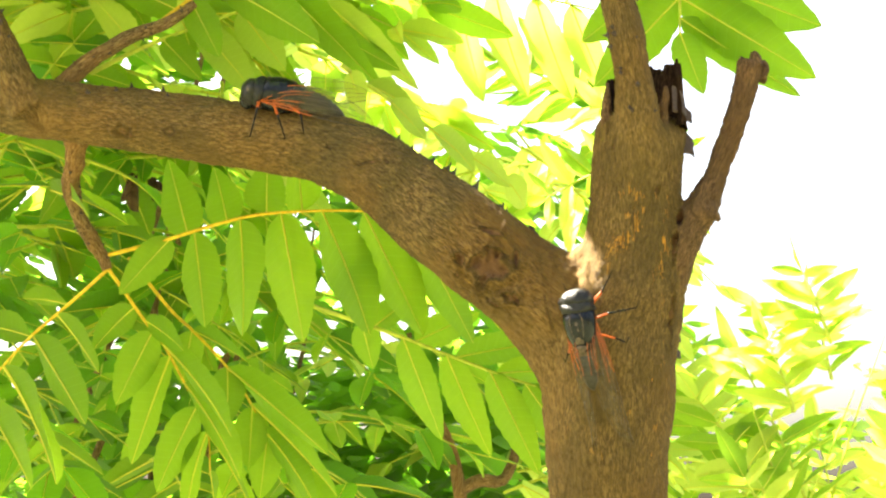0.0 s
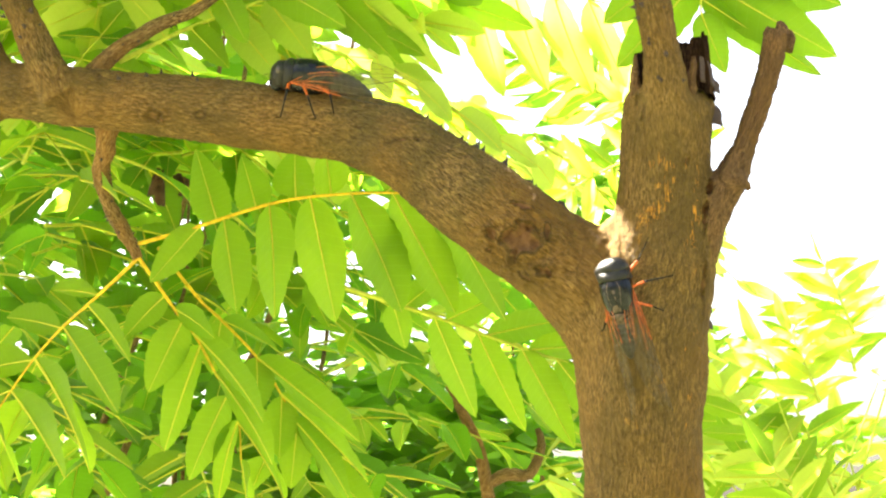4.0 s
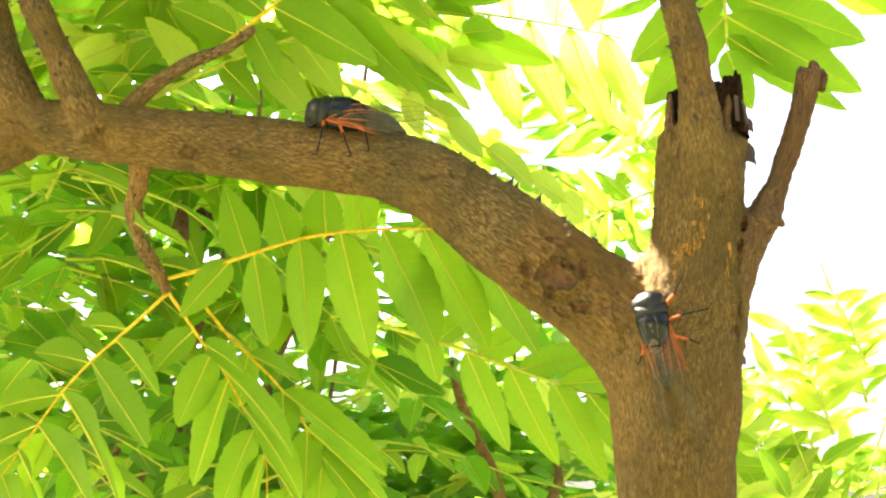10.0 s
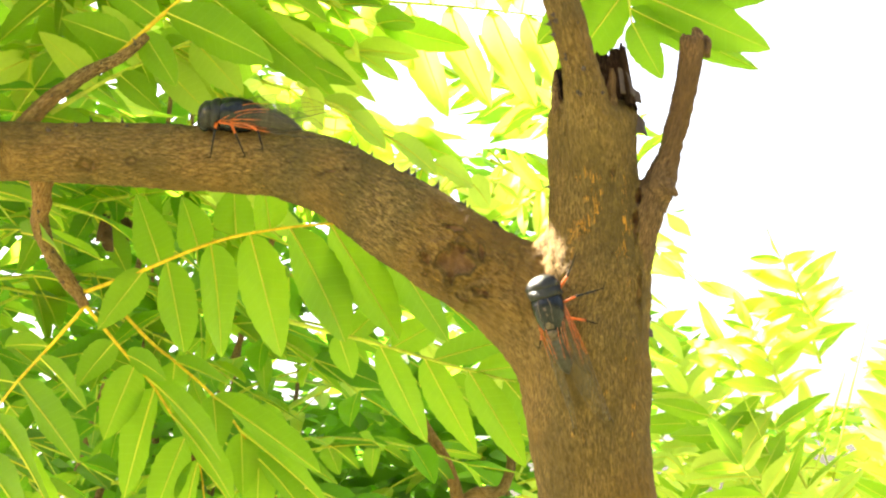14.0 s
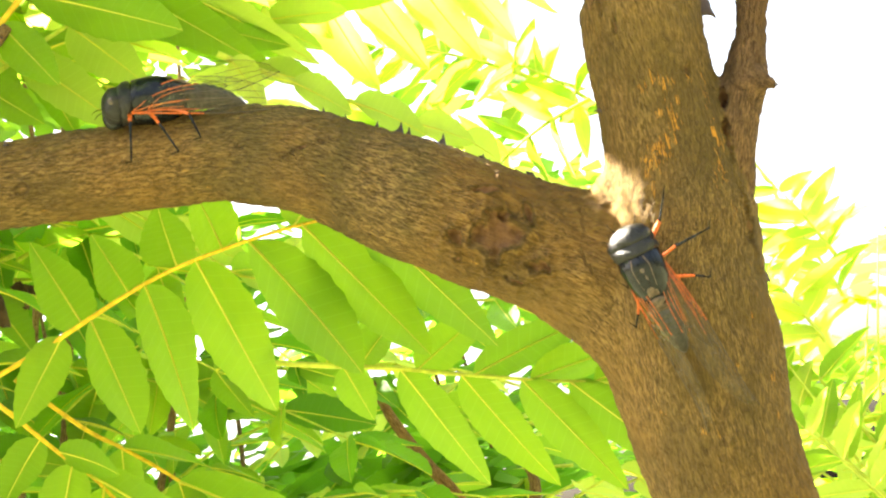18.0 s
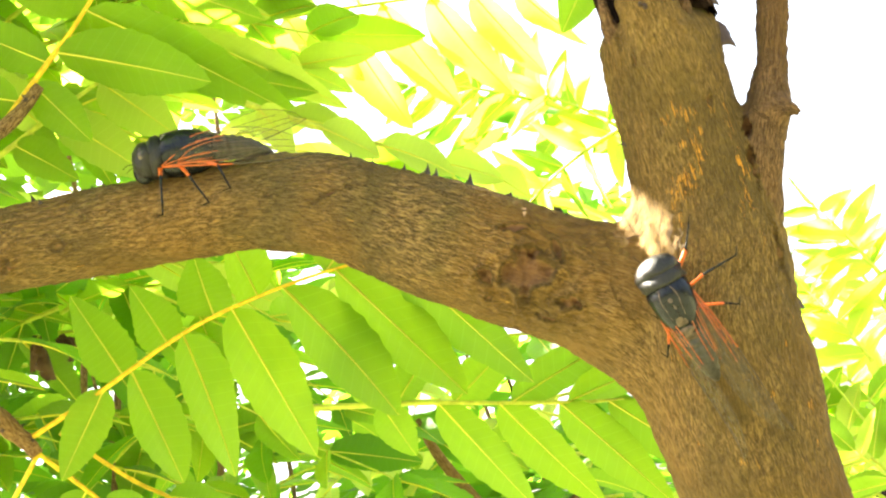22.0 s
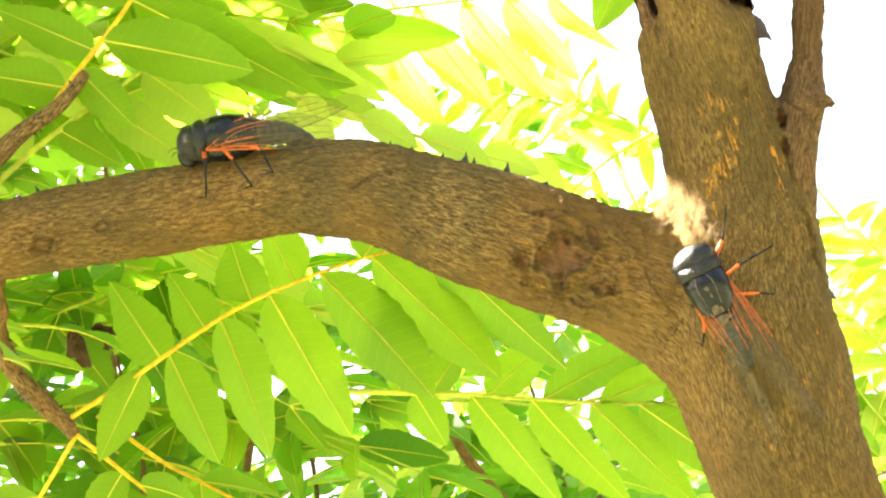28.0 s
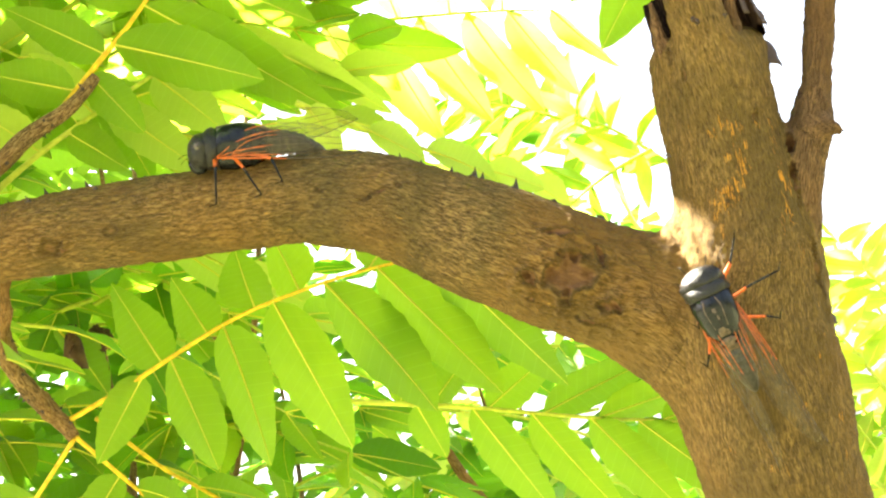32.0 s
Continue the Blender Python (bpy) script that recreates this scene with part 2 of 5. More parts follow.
# ---- mesh helpers ----
def mesh_from(name, verts, faces, materials, smooth=True, index=None):
    me = bpy.data.meshes.new(name)
    me.from_pydata([tuple(v) for v in verts], [], faces)
    for mt in materials:
        me.materials.append(mt)
    if smooth:
        me.polygons.foreach_set("use_smooth", [True] * len(me.polygons))
    if index is not None:
        me.polygons.foreach_set("material_index", index)
    me.update()
    return me


def child(name, me, parent, m=None, label=""):
    ob = new(name, me)
    ob.parent = parent
    if m is not None:
        ob.matrix_basis = m
    if label:
        ob["label"] = label
    return ob


def empty(name, at=(0, 0, 0)):
    ob = new(name)
    ob.empty_display_size = 0.02
    ob.location = at
    return ob


def spline(points, step):
    """Points (x, y, z, radius) on a smooth line through the given ones, about step apart."""
    p = np.array(points, float)
    p = np.vstack([2 * p[0] - p[1], p, 2 * p[-1] - p[-2]])
    out = []
    for i in range(1, len(p) - 2):
        n = max(1, int(round(np.linalg.norm(p[i + 1, :3] - p[i, :3]) / step)))
        for k in range(n):
            t = k / n
            out.append(0.5 * (2 * p[i] + (p[i + 1] - p[i - 1]) * t + (2 * p[i - 1] - 5 * p[i] + 4 * p[i + 1] - p[i + 2]) * t * t + (3 * p[i] - p[i - 1] - 3 * p[i + 1] + p[i + 2]) * t ** 3))
    out.append(p[-2])
    return np.array(out)


def tube(points, step=0.004, sides=16, rough=0.0, freq=60.0, cap=True, seed=0.0):
    """Vertices, faces and grain coordinates of a tapering round stem."""
    s = spline(points, step)
    c, r = s[:, :3], np.maximum(s[:, 3], 1e-4)
    d = np.gradient(c, axis=0)
    d /= np.linalg.norm(d, axis=1)[:, None]
    u = np.cross(d[0], (0.3, 1, 0.2))
    verts, grain, run = [], [], 0.0
    for i in range(len(c)):
        u = u - d[i] * (u @ d[i])
        u /= np.linalg.norm(u)
        v = np.cross(d[i], u)
        if i:
            run += np.linalg.norm(c[i] - c[i - 1])
        for k in range(sides):
            a = 2 * math.pi * k / sides
            rr = r[i]
            if rough:
                q = Vector((math.cos(a) * rr * freq, math.sin(a) * rr * freq, run * freq * 0.45 + seed))
                rr *= 1 + rough * noise.noise(q) + 0.5 * rough * noise.noise(q * 2.7)
            verts.append(c[i] + rr * (math.cos(a) * u + math.sin(a) * v))
            grain.append((math.cos(a) * r[i], math.sin(a) * r[i], run + seed))
    faces = [(i * sides + k, i * sides + (k + 1) % sides, (i + 1) * sides + (k + 1) % sides, (i + 1) * sides + k) for i in range(len(c) - 1) for k in range(sides)]
    if cap:
        faces += [tuple(range(sides))[::-1], tuple((len(c) - 1) * sides + k for k in range(sides))]
    return verts, faces, grain


def stem(name, points, mat, step=0.003, sides=14, rough=0.1, freq=90.0, seed=0.0):
    v, f, g = tube(points, step, sides, rough, freq, True, seed)
    me = mesh_from(name, v, f, [mat])
    at = me.attributes.new("grain", "FLOAT_VECTOR", "POINT")
    at.data.foreach_set("vector", np.array(g, np.float32).ravel())
    return me


# ---- leaflets ----
# lane kept free of leaflets so the added crown lets a sun patch through
GAP = [(Vector((0.0625, 0.623, 1.6625)), Vector((0.060, 0.640, 1.668)), 0.0065, 0.0080), (Vector((0.060, 0.640, 1.668)), Vector((0.0655, 0.639, 1.686)), 0.0080, 0.0060)]   # where the sun reaches the fork through the crown


def in_gap(p, spare=0.0):
    """Whether a leaf at this place would close that gap."""
    for g0, g1, r0, r1 in GAP:
        a, b, q = (v - sun_dir * v.dot(sun_dir) for v in (g0, g1, Vector(p)))
        f = min(1, max(0, (q - a).dot(b - a) / (b - a).length_squared))
        if Vector(p).dot(sun_dir) > g0.dot(sun_dir) and (q - a.lerp(b, f)).length < r0 + (r1 - r0) * f + spare:
            return True
    return False


def leaflet_mesh(mat, seed, fold=0.10, droop=0.10, belly=0.42):
    """A lance-shaped leaflet, one long and one wide, from the base along x; the blade is slightly folded at the rib, arched and finely toothed."""
    rnd = random.Random(seed)
    n, rows = 16, (-1.0, -0.66, -0.33, 0.0, 0.33, 0.66, 1.0)
    twist, ph = rnd.uniform(-0.25, 0.25), rnd.uniform(0, 6)
    verts, faces, uv = [], [], []
    for i in range(n + 1):
        x = i / n
        half = 0.5 * (math.sin(math.pi * x ** (math.log(0.5) / math.log(belly))) ** 0.62) * (1 - 0.22 * x ** 3)
        half = max(half, 0.012)
        tooth = 1 + (0.045 if i % 2 else -0.02) * (0.15 < x < 0.97)
        for j in rows:
            w = half * j * (tooth if abs(j) == 1 else 1)
            z = -droop * x * x + fold * abs(w) * 1.2 + twist * w * x + 0.02 * math.sin(9 * x + ph) * abs(j) * half * 2
            verts.append((x, w, z))
            uv.append((x, w))
    m = len(rows)
    for i in range(n):
        for k in range(m - 1):
            a = i * m + k
            faces.append((a, a + m, a + m + 1, a + 1))
    index = [0] * len(faces)
    # the rib stands proud on the lower side
    start = len(verts)
    for i in range(n + 1):
        x = i / n
        r = 0.020 * (1 - 0.8 * x)
        for y, z in ((-r, 0.001), (0, -0.016 * (1 - 0.7 * x)), (r, 0.001), (0, 0.008 * (1 - 0.7 * x))):
            verts.append((x, y, -droop * x * x + z))
            uv.append((x, 0))
    for i in range(n):
        for k in range(4):
            a, b = start + i * 4 + k, start + i * 4 + (k + 1) % 4
            faces.append((a, b, b + 4, a + 4))
            index.append(1)
    me = mesh_from("leaflet", verts, faces, [mat, RIB], True, index)
    layer = me.uv_layers.new(name="UVMap")
    loops = np.empty(len(me.loops), np.int32)
    me.loops.foreach_get("vertex_index", loops)
    layer.data.foreach_set("uv", np.array(uv, np.float32)[loops].ravel())
    return me


LEAFLETS = [leaflet_mesh(LEAF, s, 0.06 + 0.05 * (s % 3), 0.04 + 0.05 * (s % 4), 0.40 + 0.03 * (s % 3)) for s in range(8)]
SHADED_LEAFLETS = [leaflet_mesh(SHADED_LEAF, s, 0.06 + 0.05 * (s % 3), 0.04 + 0.05 * (s % 4), 0.40 + 0.03 * (s % 3)) for s in range(8)]
LIT_LEAFLETS = [leaflet_mesh(LIT_LEAF, s, 0.06 + 0.05 * (s % 3), 0.04 + 0.05 * (s % 4), 0.40 + 0.03 * (s % 3)) for s in range(8)]


def leaflet_pose(base, tip, width, facing):
    """From base to tip, with the lower side of the blade turned towards 'facing'."""
    b, t = Vector(base), Vector(tip)
    x = t - b
    length = x.length
    x.normalize()
    z = -Vector(facing)
    z = (z - x * z.dot(x)).normalized()
    y = z.cross(x)
    return Matrix.Translation(b) @ Matrix((x, y, z)).transposed().to_4x4() @ Matrix.Diagonal((length, width, length, 1))


def at_run(s, f):
    """The place at the fraction f along sampled points."""
    d = np.r_[0, np.cumsum(np.linalg.norm(np.diff(s[:, :3], axis=0), axis=1))]
    return Vector([float(np.interp(f * d[-1], d, s[:, k])) for k in range(3)])


def compound_leaf(parent, line, blades, mat, radius=0.0012, facing=(0, -1, -0.25), seed=0, jitter=0.25, kinds=None):
    """A pinnate leaf: its stalk with one leaflet for each row (fraction along the stalk, tip x, y, z, width)."""
    rnd = random.Random(seed)
    n = len(line)
    pts = [(*p, radius * (1.25 - 0.8 * i / (n - 1))) for i, p in enumerate(line)]
    ob = child("compound_leaf", stem("leaf_stalk", pts, mat, 0.004, 8, 0.05, 200), parent)
    s = spline(pts, 0.004)
    for f, x, y, z, w in blades:
        face = Vector(facing) + Vector([rnd.uniform(-jitter, jitter) for _ in range(3)])
        child("leaflet", (kinds or LEAFLETS)[rnd.randrange(8)], ob, leaflet_pose(at_run(s, f), (x, y, z), w, face))
    return ob


def wild_leaf(parent, base, way, length, pairs, size, droop, rnd, mat=None, facing=None, kinds=None):
    """A pinnate leaf whose leaflets stand in pairs along a drooping stalk."""
    way = Vector(way).normalized()
    line = [Vector(base) + way * length * k / 4 - Vector((0, 0, droop * length * (k / 4) ** 2)) for k in range(5)]
    side = way.cross(Vector((0, 0, 1)))
    side = (side if side.length > 0.2 else Vector((1, 0, 0))).normalized()
    blades = []
    s = spline([(*p, 0.001) for p in line], 0.01)
    for k in range(pairs):
        f = 0.12 + 0.86 * k / max(1, pairs - 1)
        b = at_run(s, f)
        for sign in (-1, 1):
            ln = size * (0.75 + 0.5 * math.sin(math.pi * min(1, 0.25 + 0.7 * f))) * rnd.uniform(0.85, 1.1) * 0.8
            d = (side * sign * 0.8 + way * rnd.uniform(0.35, 0.6) + Vector((0, 0, -rnd.uniform(0.15, 0.6)))).normalized()
            blades.append((f, *(b + d * ln), ln * rnd.uniform(0.30, 0.38)))
            if any(in_gap(parent.location + b + d * ln * e, 0.008 if 0.1 < e < 0.9 else 0.004) for e in (0.1, 0.3, 0.5, 0.7, 0.9)):
                blades.pop()
    blades.append((1.0, *(Vector(line[-1]) + (way + Vector((0, 0, -0.4))).normalized() * size * 0.8), size * 0.28))
    return compound_leaf(parent, line, blades, mat or GREEN_STALK, 0.0011, facing or (0, -0.4, -1), rnd.randrange(9999), 0.5, kinds)


# ---- ground ----
def ground():
    m, nodes, links, p = material("soil_and_grass")
    co = nodes.new("ShaderNodeTexCoord").outputs["Object"]
    a = noise_node(nodes, links, co, 1.2, 6)
    b = noise_node(nodes, links, co, 45, 4)
    col = ramp(nodes, links, a, [(0.4, (0.09, 0.07, 0.045)), (0.55, (0.07, 0.11, 0.03)), (0.75, (0.13, 0.12, 0.07))])
    links.new(mix(nodes, links, 0.5, col, ramp(nodes, links, b, [(0.3, (0.03, 0.03, 0.015)), (0.7, (0.2, 0.2, 0.1))])), p.inputs["Base Color"])
    p.inputs["Roughness"].default_value = 0.95
    links.new(bump(nodes, links, b, 0.8, 0.02), p.inputs["Normal"])
    verts, faces = [(0, 0, 0)], []
    radii = [0.2, 0.5, 1, 2, 4, 8, 16, 40, 120, 500, 2000]
    for i, r in enumerate(radii):
        for k in range(32):
            an = 2 * math.pi * k / 32
            h = noise.noise(Vector((math.cos(an) * r * 0.4, math.sin(an) * r * 0.4, 3))) * 0.04 if r < 50 else 0
            verts.append((math.cos(an) * r, math.sin(an) * r + 0.65, h if r > 0.3 else 0))
    verts[0] = (0, 0.65, 0)
    faces += [(0, 1 + k, 1 + (k + 1) % 32) for k in range(32)]
    for i in range(len(radii) - 1):
        faces += [(1 + i * 32 + k, 33 + i * 32 + k, 33 + i * 32 + (k + 1) % 32, 1 + i * 32 + (k + 1) % 32) for k in range(32)]
    tagged(new("ground", mesh_from("ground", verts, faces, [m])), "bare soil with patches of short grass", "ground", kind="structure")


ground()


# ---- the tree ----
tree = tagged(empty("thorny_tree", (0.07, 0.66, 0)), "young thorny tree with grey-brown bark and feathered green leaves", "tree")


def own(points):
    """Places of the world, in the tree's own space; the rest of each row is kept."""
    return [(p[0] - 0.07, p[1] - 0.66, p[2], *p[3:]) for p in points]


def wood(name, stems, raw, mat, voxel, scars, chips, parent, dead=()):
    """Stems grown together into one barky skin. raw: stems that are only joined on, without the fine skin.
    scars: (x, y, z, radius, depth, rim, stretch) of knots, chips: (x, y, z, half width, half length) of rusty splits along the stem, in the world."""
    verts, faces, axis = [], [], []
    for k, (pts, sides, rough) in enumerate(stems):
        pts = own(pts)
        v, f, _ = tube(pts, 0.003, sides, rough, 55, True, k * 1.7)
        faces += [tuple(i + len(verts) for i in q) for q in f]
        verts += v
        sp = spline(pts, 0.003)
        d = np.gradient(sp[:, :3], axis=0)
        d /= np.linalg.norm(d, axis=1)[:, None]
        run = np.r_[0, np.cumsum(np.linalg.norm(np.diff(sp[:, :3], axis=0), axis=1))] + k * 0.37
        u = np.cross(d, (0.15, 1, 0.1))
        u /= np.linalg.norm(u, axis=1)[:, None]
        axis.append(np.c_[sp[:, :3], sp[:, 3], d, u, run])
    counts = [len(q) for q in axis]
    axis = np.concatenate(axis)
    tmp = new("growing", mesh_from("growing", verts, faces, []))
    re = tmp.modifiers.new("grown", "REMESH")
    re.mode, re.voxel_size = "VOXEL", voxel
    sm = tmp.modifiers.new("soft", "SMOOTH")
    sm.factor, sm.iterations = 0.5, 24
    skin = bpy.data.meshes.new_from_object(tmp.evaluated_get(bpy.context.evaluated_depsgraph_get()))
    bpy.data.objects.remove(tmp)
    n = len(skin.vertices)
    co, no = np.empty(n * 3, np.float32), np.empty(n * 3, np.float32)
    skin.vertices.foreach_get("co", co)
    skin.vertex_normals.foreach_get("vector", no)
    co, no = co.reshape(-1, 3).astype(float), no.reshape(-1, 3).astype(float)
    which = np.concatenate([np.full(c, k) for k, c in enumerate(counts)])
    starts = np.r_[0, np.cumsum(counts)]
    gap, near = np.empty((n, len(counts))), np.empty((n, len(counts)), int)
    for i in range(0, n, 4000):
        q = np.sqrt(((co[i:i + 4000, None] - axis[None, :, :3]) ** 2).sum(-1)) / axis[None, :, 3]
        for k in range(len(counts)):
            part = q[:, starts[k]:starts[k + 1]]
            near[i:i + 4000, k] = part.argmin(1) + starts[k]
            gap[i:i + 4000, k] = part.min(1)
    order = np.argsort(gap, axis=1)[:, :2]
    row = np.arange(n)
    first = order[:, 0].copy()
    share = 1 / (1 + np.exp((gap[row, order[:, 1]] - gap[row, order[:, 0]]) / 0.13))
    order[share < 0.03, 1] = order[share < 0.03, 0]
    swap = order[:, 1] < order[:, 0]
    order[swap] = order[swap][:, ::-1]
    blend = np.where(swap, 1 - share, share)
    grains, lifts = [], []
    for k in (0, 1):
        ax = axis[near[row, order[:, k]]]
        off = co - ax[:, :3]
        w = np.cross(ax[:, 4:7], ax[:, 7:10])
        ang = np.arctan2((off * w).sum(1), (off * ax[:, 7:10]).sum(1))
        run = ax[:, 10] + (off * ax[:, 4:7]).sum(1)
        g = np.c_[np.cos(ang) * ax[:, 3], np.sin(ang) * ax[:, 3], run]
        up = np.zeros(n)
        for i in range(n):
            p = Vector((g[i, 0] * 480, g[i, 1] * 480, g[i, 2] * 170))
            ridge = abs(noise.noise(p)) + 0.5 * abs(noise.noise(p * 2.3))
            up[i] = 0.0006 * (0.45 - ridge)
        grains.append(g)
        lifts.append(up)
    lift, tone = lifts[0] * (1 - blend) + lifts[1] * blend, np.zeros(n)
    for i in range(n):
        v = Vector(co[i])
        lift[i] += 0.0012 * noise.noise(v * 55) + 0.0006 * noise.noise(v * 330)
    grain = grains[0]
    for x, y, z, r, depth, rim, stretch, way in scars:
        c = np.array((x - 0.07, y - 0.66, z))
        q = co - co[((co - c) ** 2).sum(1).argmin()]
        along = q @ np.array(Vector(way).normalized())
        across = np.sqrt(np.maximum((q ** 2).sum(1) - along ** 2, 0))
        rr = np.abs(along) / (r * stretch) + across / r
        wob = np.array([noise.noise(Vector(v) * 260) for v in co[rr < 2]])
        at = np.where(rr < 2)[0]
        s = rr[at] + 0.42 * wob
        lift[at] += -depth * np.clip(1.05 - s, 0, 1) ** 0.6 + 0.5 * abs(depth) * wob * (s < 1) + rim * np.exp(-((s - 1.18) / 0.2) ** 2)
        if depth > 0:
            tone[at] = np.maximum(tone[at], np.clip(1.25 - s, 0, 1) * min(1, depth / 0.0028))
    worn = np.zeros(n)
    for x, y, z, half, tall in chips:
        c = np.array((x - 0.07, y - 0.66, z))
        q = co - co[((co - c) ** 2).sum(1).argmin()]
        s = np.hypot(np.hypot(q[:, 0], q[:, 1]) / (half * 3.2), q[:, 2] / (tall * 1.3))
        worn = np.maximum(worn, np.clip(1.5 - s, 0, 1))
    co = co + no * lift[:, None]
    skin.vertices.foreach_set("co", co.astype(np.float32).ravel())
    faces = [tuple(p.vertices) for p in skin.polygons]
    index = [1 if first[f[0]] in dead else 0 for f in faces]
    verts, gr, tn = [tuple(v) for v in co], [tuple(v) for v in grain], list(tone)
    gn, bl, wn = [tuple(v) for v in grains[1]], list(blend), list(worn)
    bpy.data.meshes.remove(skin)
    for pts, sides, rough in raw:
        v, f, g = tube(own(pts), 0.02, sides, rough, 55, True, 5.0)
        faces += [tuple(i + len(verts) for i in q) for q in f]
        verts += v
        gr += g
        gn += g
        bl += [0.0] * len(v)
        wn += [0.0] * len(v)
        tn += [0.0] * len(v)
        index += [0] * len(f)
    me = mesh_from(name, verts, faces, [mat, DEAD], True, index)
    me.attributes.new("grain", "FLOAT_VECTOR", "POINT").data.foreach_set("vector", np.array(gr, np.float32).ravel())
    me.attributes.new("grain_next", "FLOAT_VECTOR", "POINT").data.foreach_set("vector", np.array(gn, np.float32).ravel())
    me.attributes.new("blend", "FLOAT", "POINT").data.foreach_set("value", np.array(bl, np.float32))
    me.attributes.new("scar", "FLOAT", "POINT").data.foreach_set("value", np.array(tn, np.float32))
    # darker, evener bark tone on the trunk side, fainter towards the limb and upwards
    trunk_tones = np.clip((np.array(verts)[:, 0] + 0.03) / 0.03, 0, 1) * np.clip((1.80 - np.array(verts)[:, 2]) / 0.05, 0.3, 1)
    me.attributes.new("trunk_tone", "FLOAT", "POINT").data.foreach_set("value", trunk_tones.astype(np.float32))
    me.attributes.new("chip", "FLOAT", "POINT").data.foreach_set("value", np.array(wn, np.float32))
    return child(name, me, parent)


TRUNK = [(0.082, 0.7, 1.526, 0.0285), (0.0797, 0.692, 1.555, 0.0287), (0.0787, 0.682, 1.58, 0.0287), (0.078, 0.674, 1.603, 0.0292), (0.0785, 0.667, 1.625, 0.0308), (0.0805, 0.6605, 1.645, 0.0302), (0.0855, 0.6535, 1.663, 0.0268), (0.0888, 0.645, 1.685, 0.0228), (0.0895, 0.6385, 1.703, 0.0212), (0.0897, 0.6315, 1.72, 0.0211), (0.0902, 0.6255, 1.733, 0.0208), (0.0912, 0.622, 1.741, 0.0198), (0.0915, 0.6205, 1.7445, 0.015)]
LIMB = [(0.0806, 0.673, 1.6398, 0.0219), (0.0562, 0.665, 1.6617, 0.0249), (0.0343, 0.6636, 1.677, 0.0233), (0.0023, 0.6623, 1.7022, 0.0222), (-0.0315, 0.6672, 1.7294, 0.0194), (-0.0622, 0.6743, 1.7449, 0.0177), (-0.0997, 0.6807, 1.7528, 0.017), (-0.1465, 0.6851, 1.7605, 0.016), (-0.1912, 0.6898, 1.7678, 0.0151), (-0.237, 0.6953, 1.7754, 0.0144), (-0.2869, 0.7025, 1.7801, 0.0149), (-0.3477, 0.7107, 1.7895, 0.0145), (-0.4311, 0.7212, 1.8127, 0.0138)]
SHOOT = [(0.0905, 0.632, 1.703, 0.006), (0.0905, 0.6195, 1.7235, 0.0112), (0.0885, 0.6105, 1.7375, 0.0106), (0.0862, 0.604, 1.7505, 0.0092), (0.0835, 0.5985, 1.7645, 0.0084), (0.0805, 0.594, 1.7785, 0.0081), (0.077, 0.59, 1.792, 0.008), (0.0735, 0.586, 1.81, 0.0079), (0.068, 0.58, 1.85, 0.0076)]
FORK_ARM = [(-0.2458, 0.6952, 1.7759, 0.0135), (-0.2635, 0.6987, 1.8075, 0.0131), (-0.275, 0.7052, 1.8395, 0.0127), (-0.2858, 0.716, 1.885, 0.0118)]
LOW_ARM = [(-0.2488, 0.6961, 1.7716, 0.0135), (-0.2734, 0.7011, 1.7628, 0.0136), (-0.3066, 0.714, 1.7503, 0.0126), (-0.3528, 0.7291, 1.7271, 0.0109)]
DEAD_STUB = [(0.106, 0.643, 1.672, 0.0076), (0.1108, 0.635, 1.688, 0.008), (0.1172, 0.6285, 1.7025, 0.0074), (0.123, 0.6245, 1.7145, 0.006), (0.1266, 0.622, 1.7228, 0.0056), (0.1312, 0.6185, 1.735, 0.0058), (0.1352, 0.614, 1.749, 0.0059), (0.1384, 0.611, 1.7615, 0.006), (0.1398, 0.61, 1.767, 0.0062)]
KNOB = [(0.1175, 0.6255, 1.703, 0.0048), (0.1212, 0.6225, 1.6993, 0.0033), (0.1236, 0.6215, 1.6978, 0.0026), (0.1254, 0.6212, 1.6942, 0.0014)]
FORK_WEB = [(0.034, 0.666, 1.6745, 0.0118), (0.05, 0.6605, 1.6745, 0.0108), (0.064, 0.655, 1.6775, 0.0102), (0.078, 0.647, 1.689, 0.0095)]
RIGHT_RIDGE = [(0.1105, 0.6365, 1.684, 0.005), (0.108, 0.645, 1.668, 0.0055), (0.1062, 0.6515, 1.6535, 0.006), (0.1036, 0.659, 1.636, 0.0058), (0.101, 0.6655, 1.62, 0.005)]
LOW_WEB = [(0.040, 0.662, 1.662, 0.0160), (0.0555, 0.663, 1.6435, 0.0165), (0.064, 0.668, 1.622, 0.0175), (0.068, 0.675, 1.598, 0.0185)]
BRANCH_UP = [(-0.2069, 0.682, 1.766, 0.0115), (-0.2155, 0.6786, 1.7818, 0.0098), (-0.2294, 0.6766, 1.8106, 0.0081), (-0.2426, 0.6767, 1.8392, 0.0076), (-0.2537, 0.6785, 1.8692, 0.0071)]
TWIG_UP = [(-0.1996, 0.6929, 1.7774, 0.0059), (-0.1873, 0.6946, 1.7934, 0.0045), (-0.1674, 0.6974, 1.8091, 0.0038), (-0.1442, 0.701, 1.8208, 0.0031), (-0.1309, 0.7018, 1.8316, 0.002)]
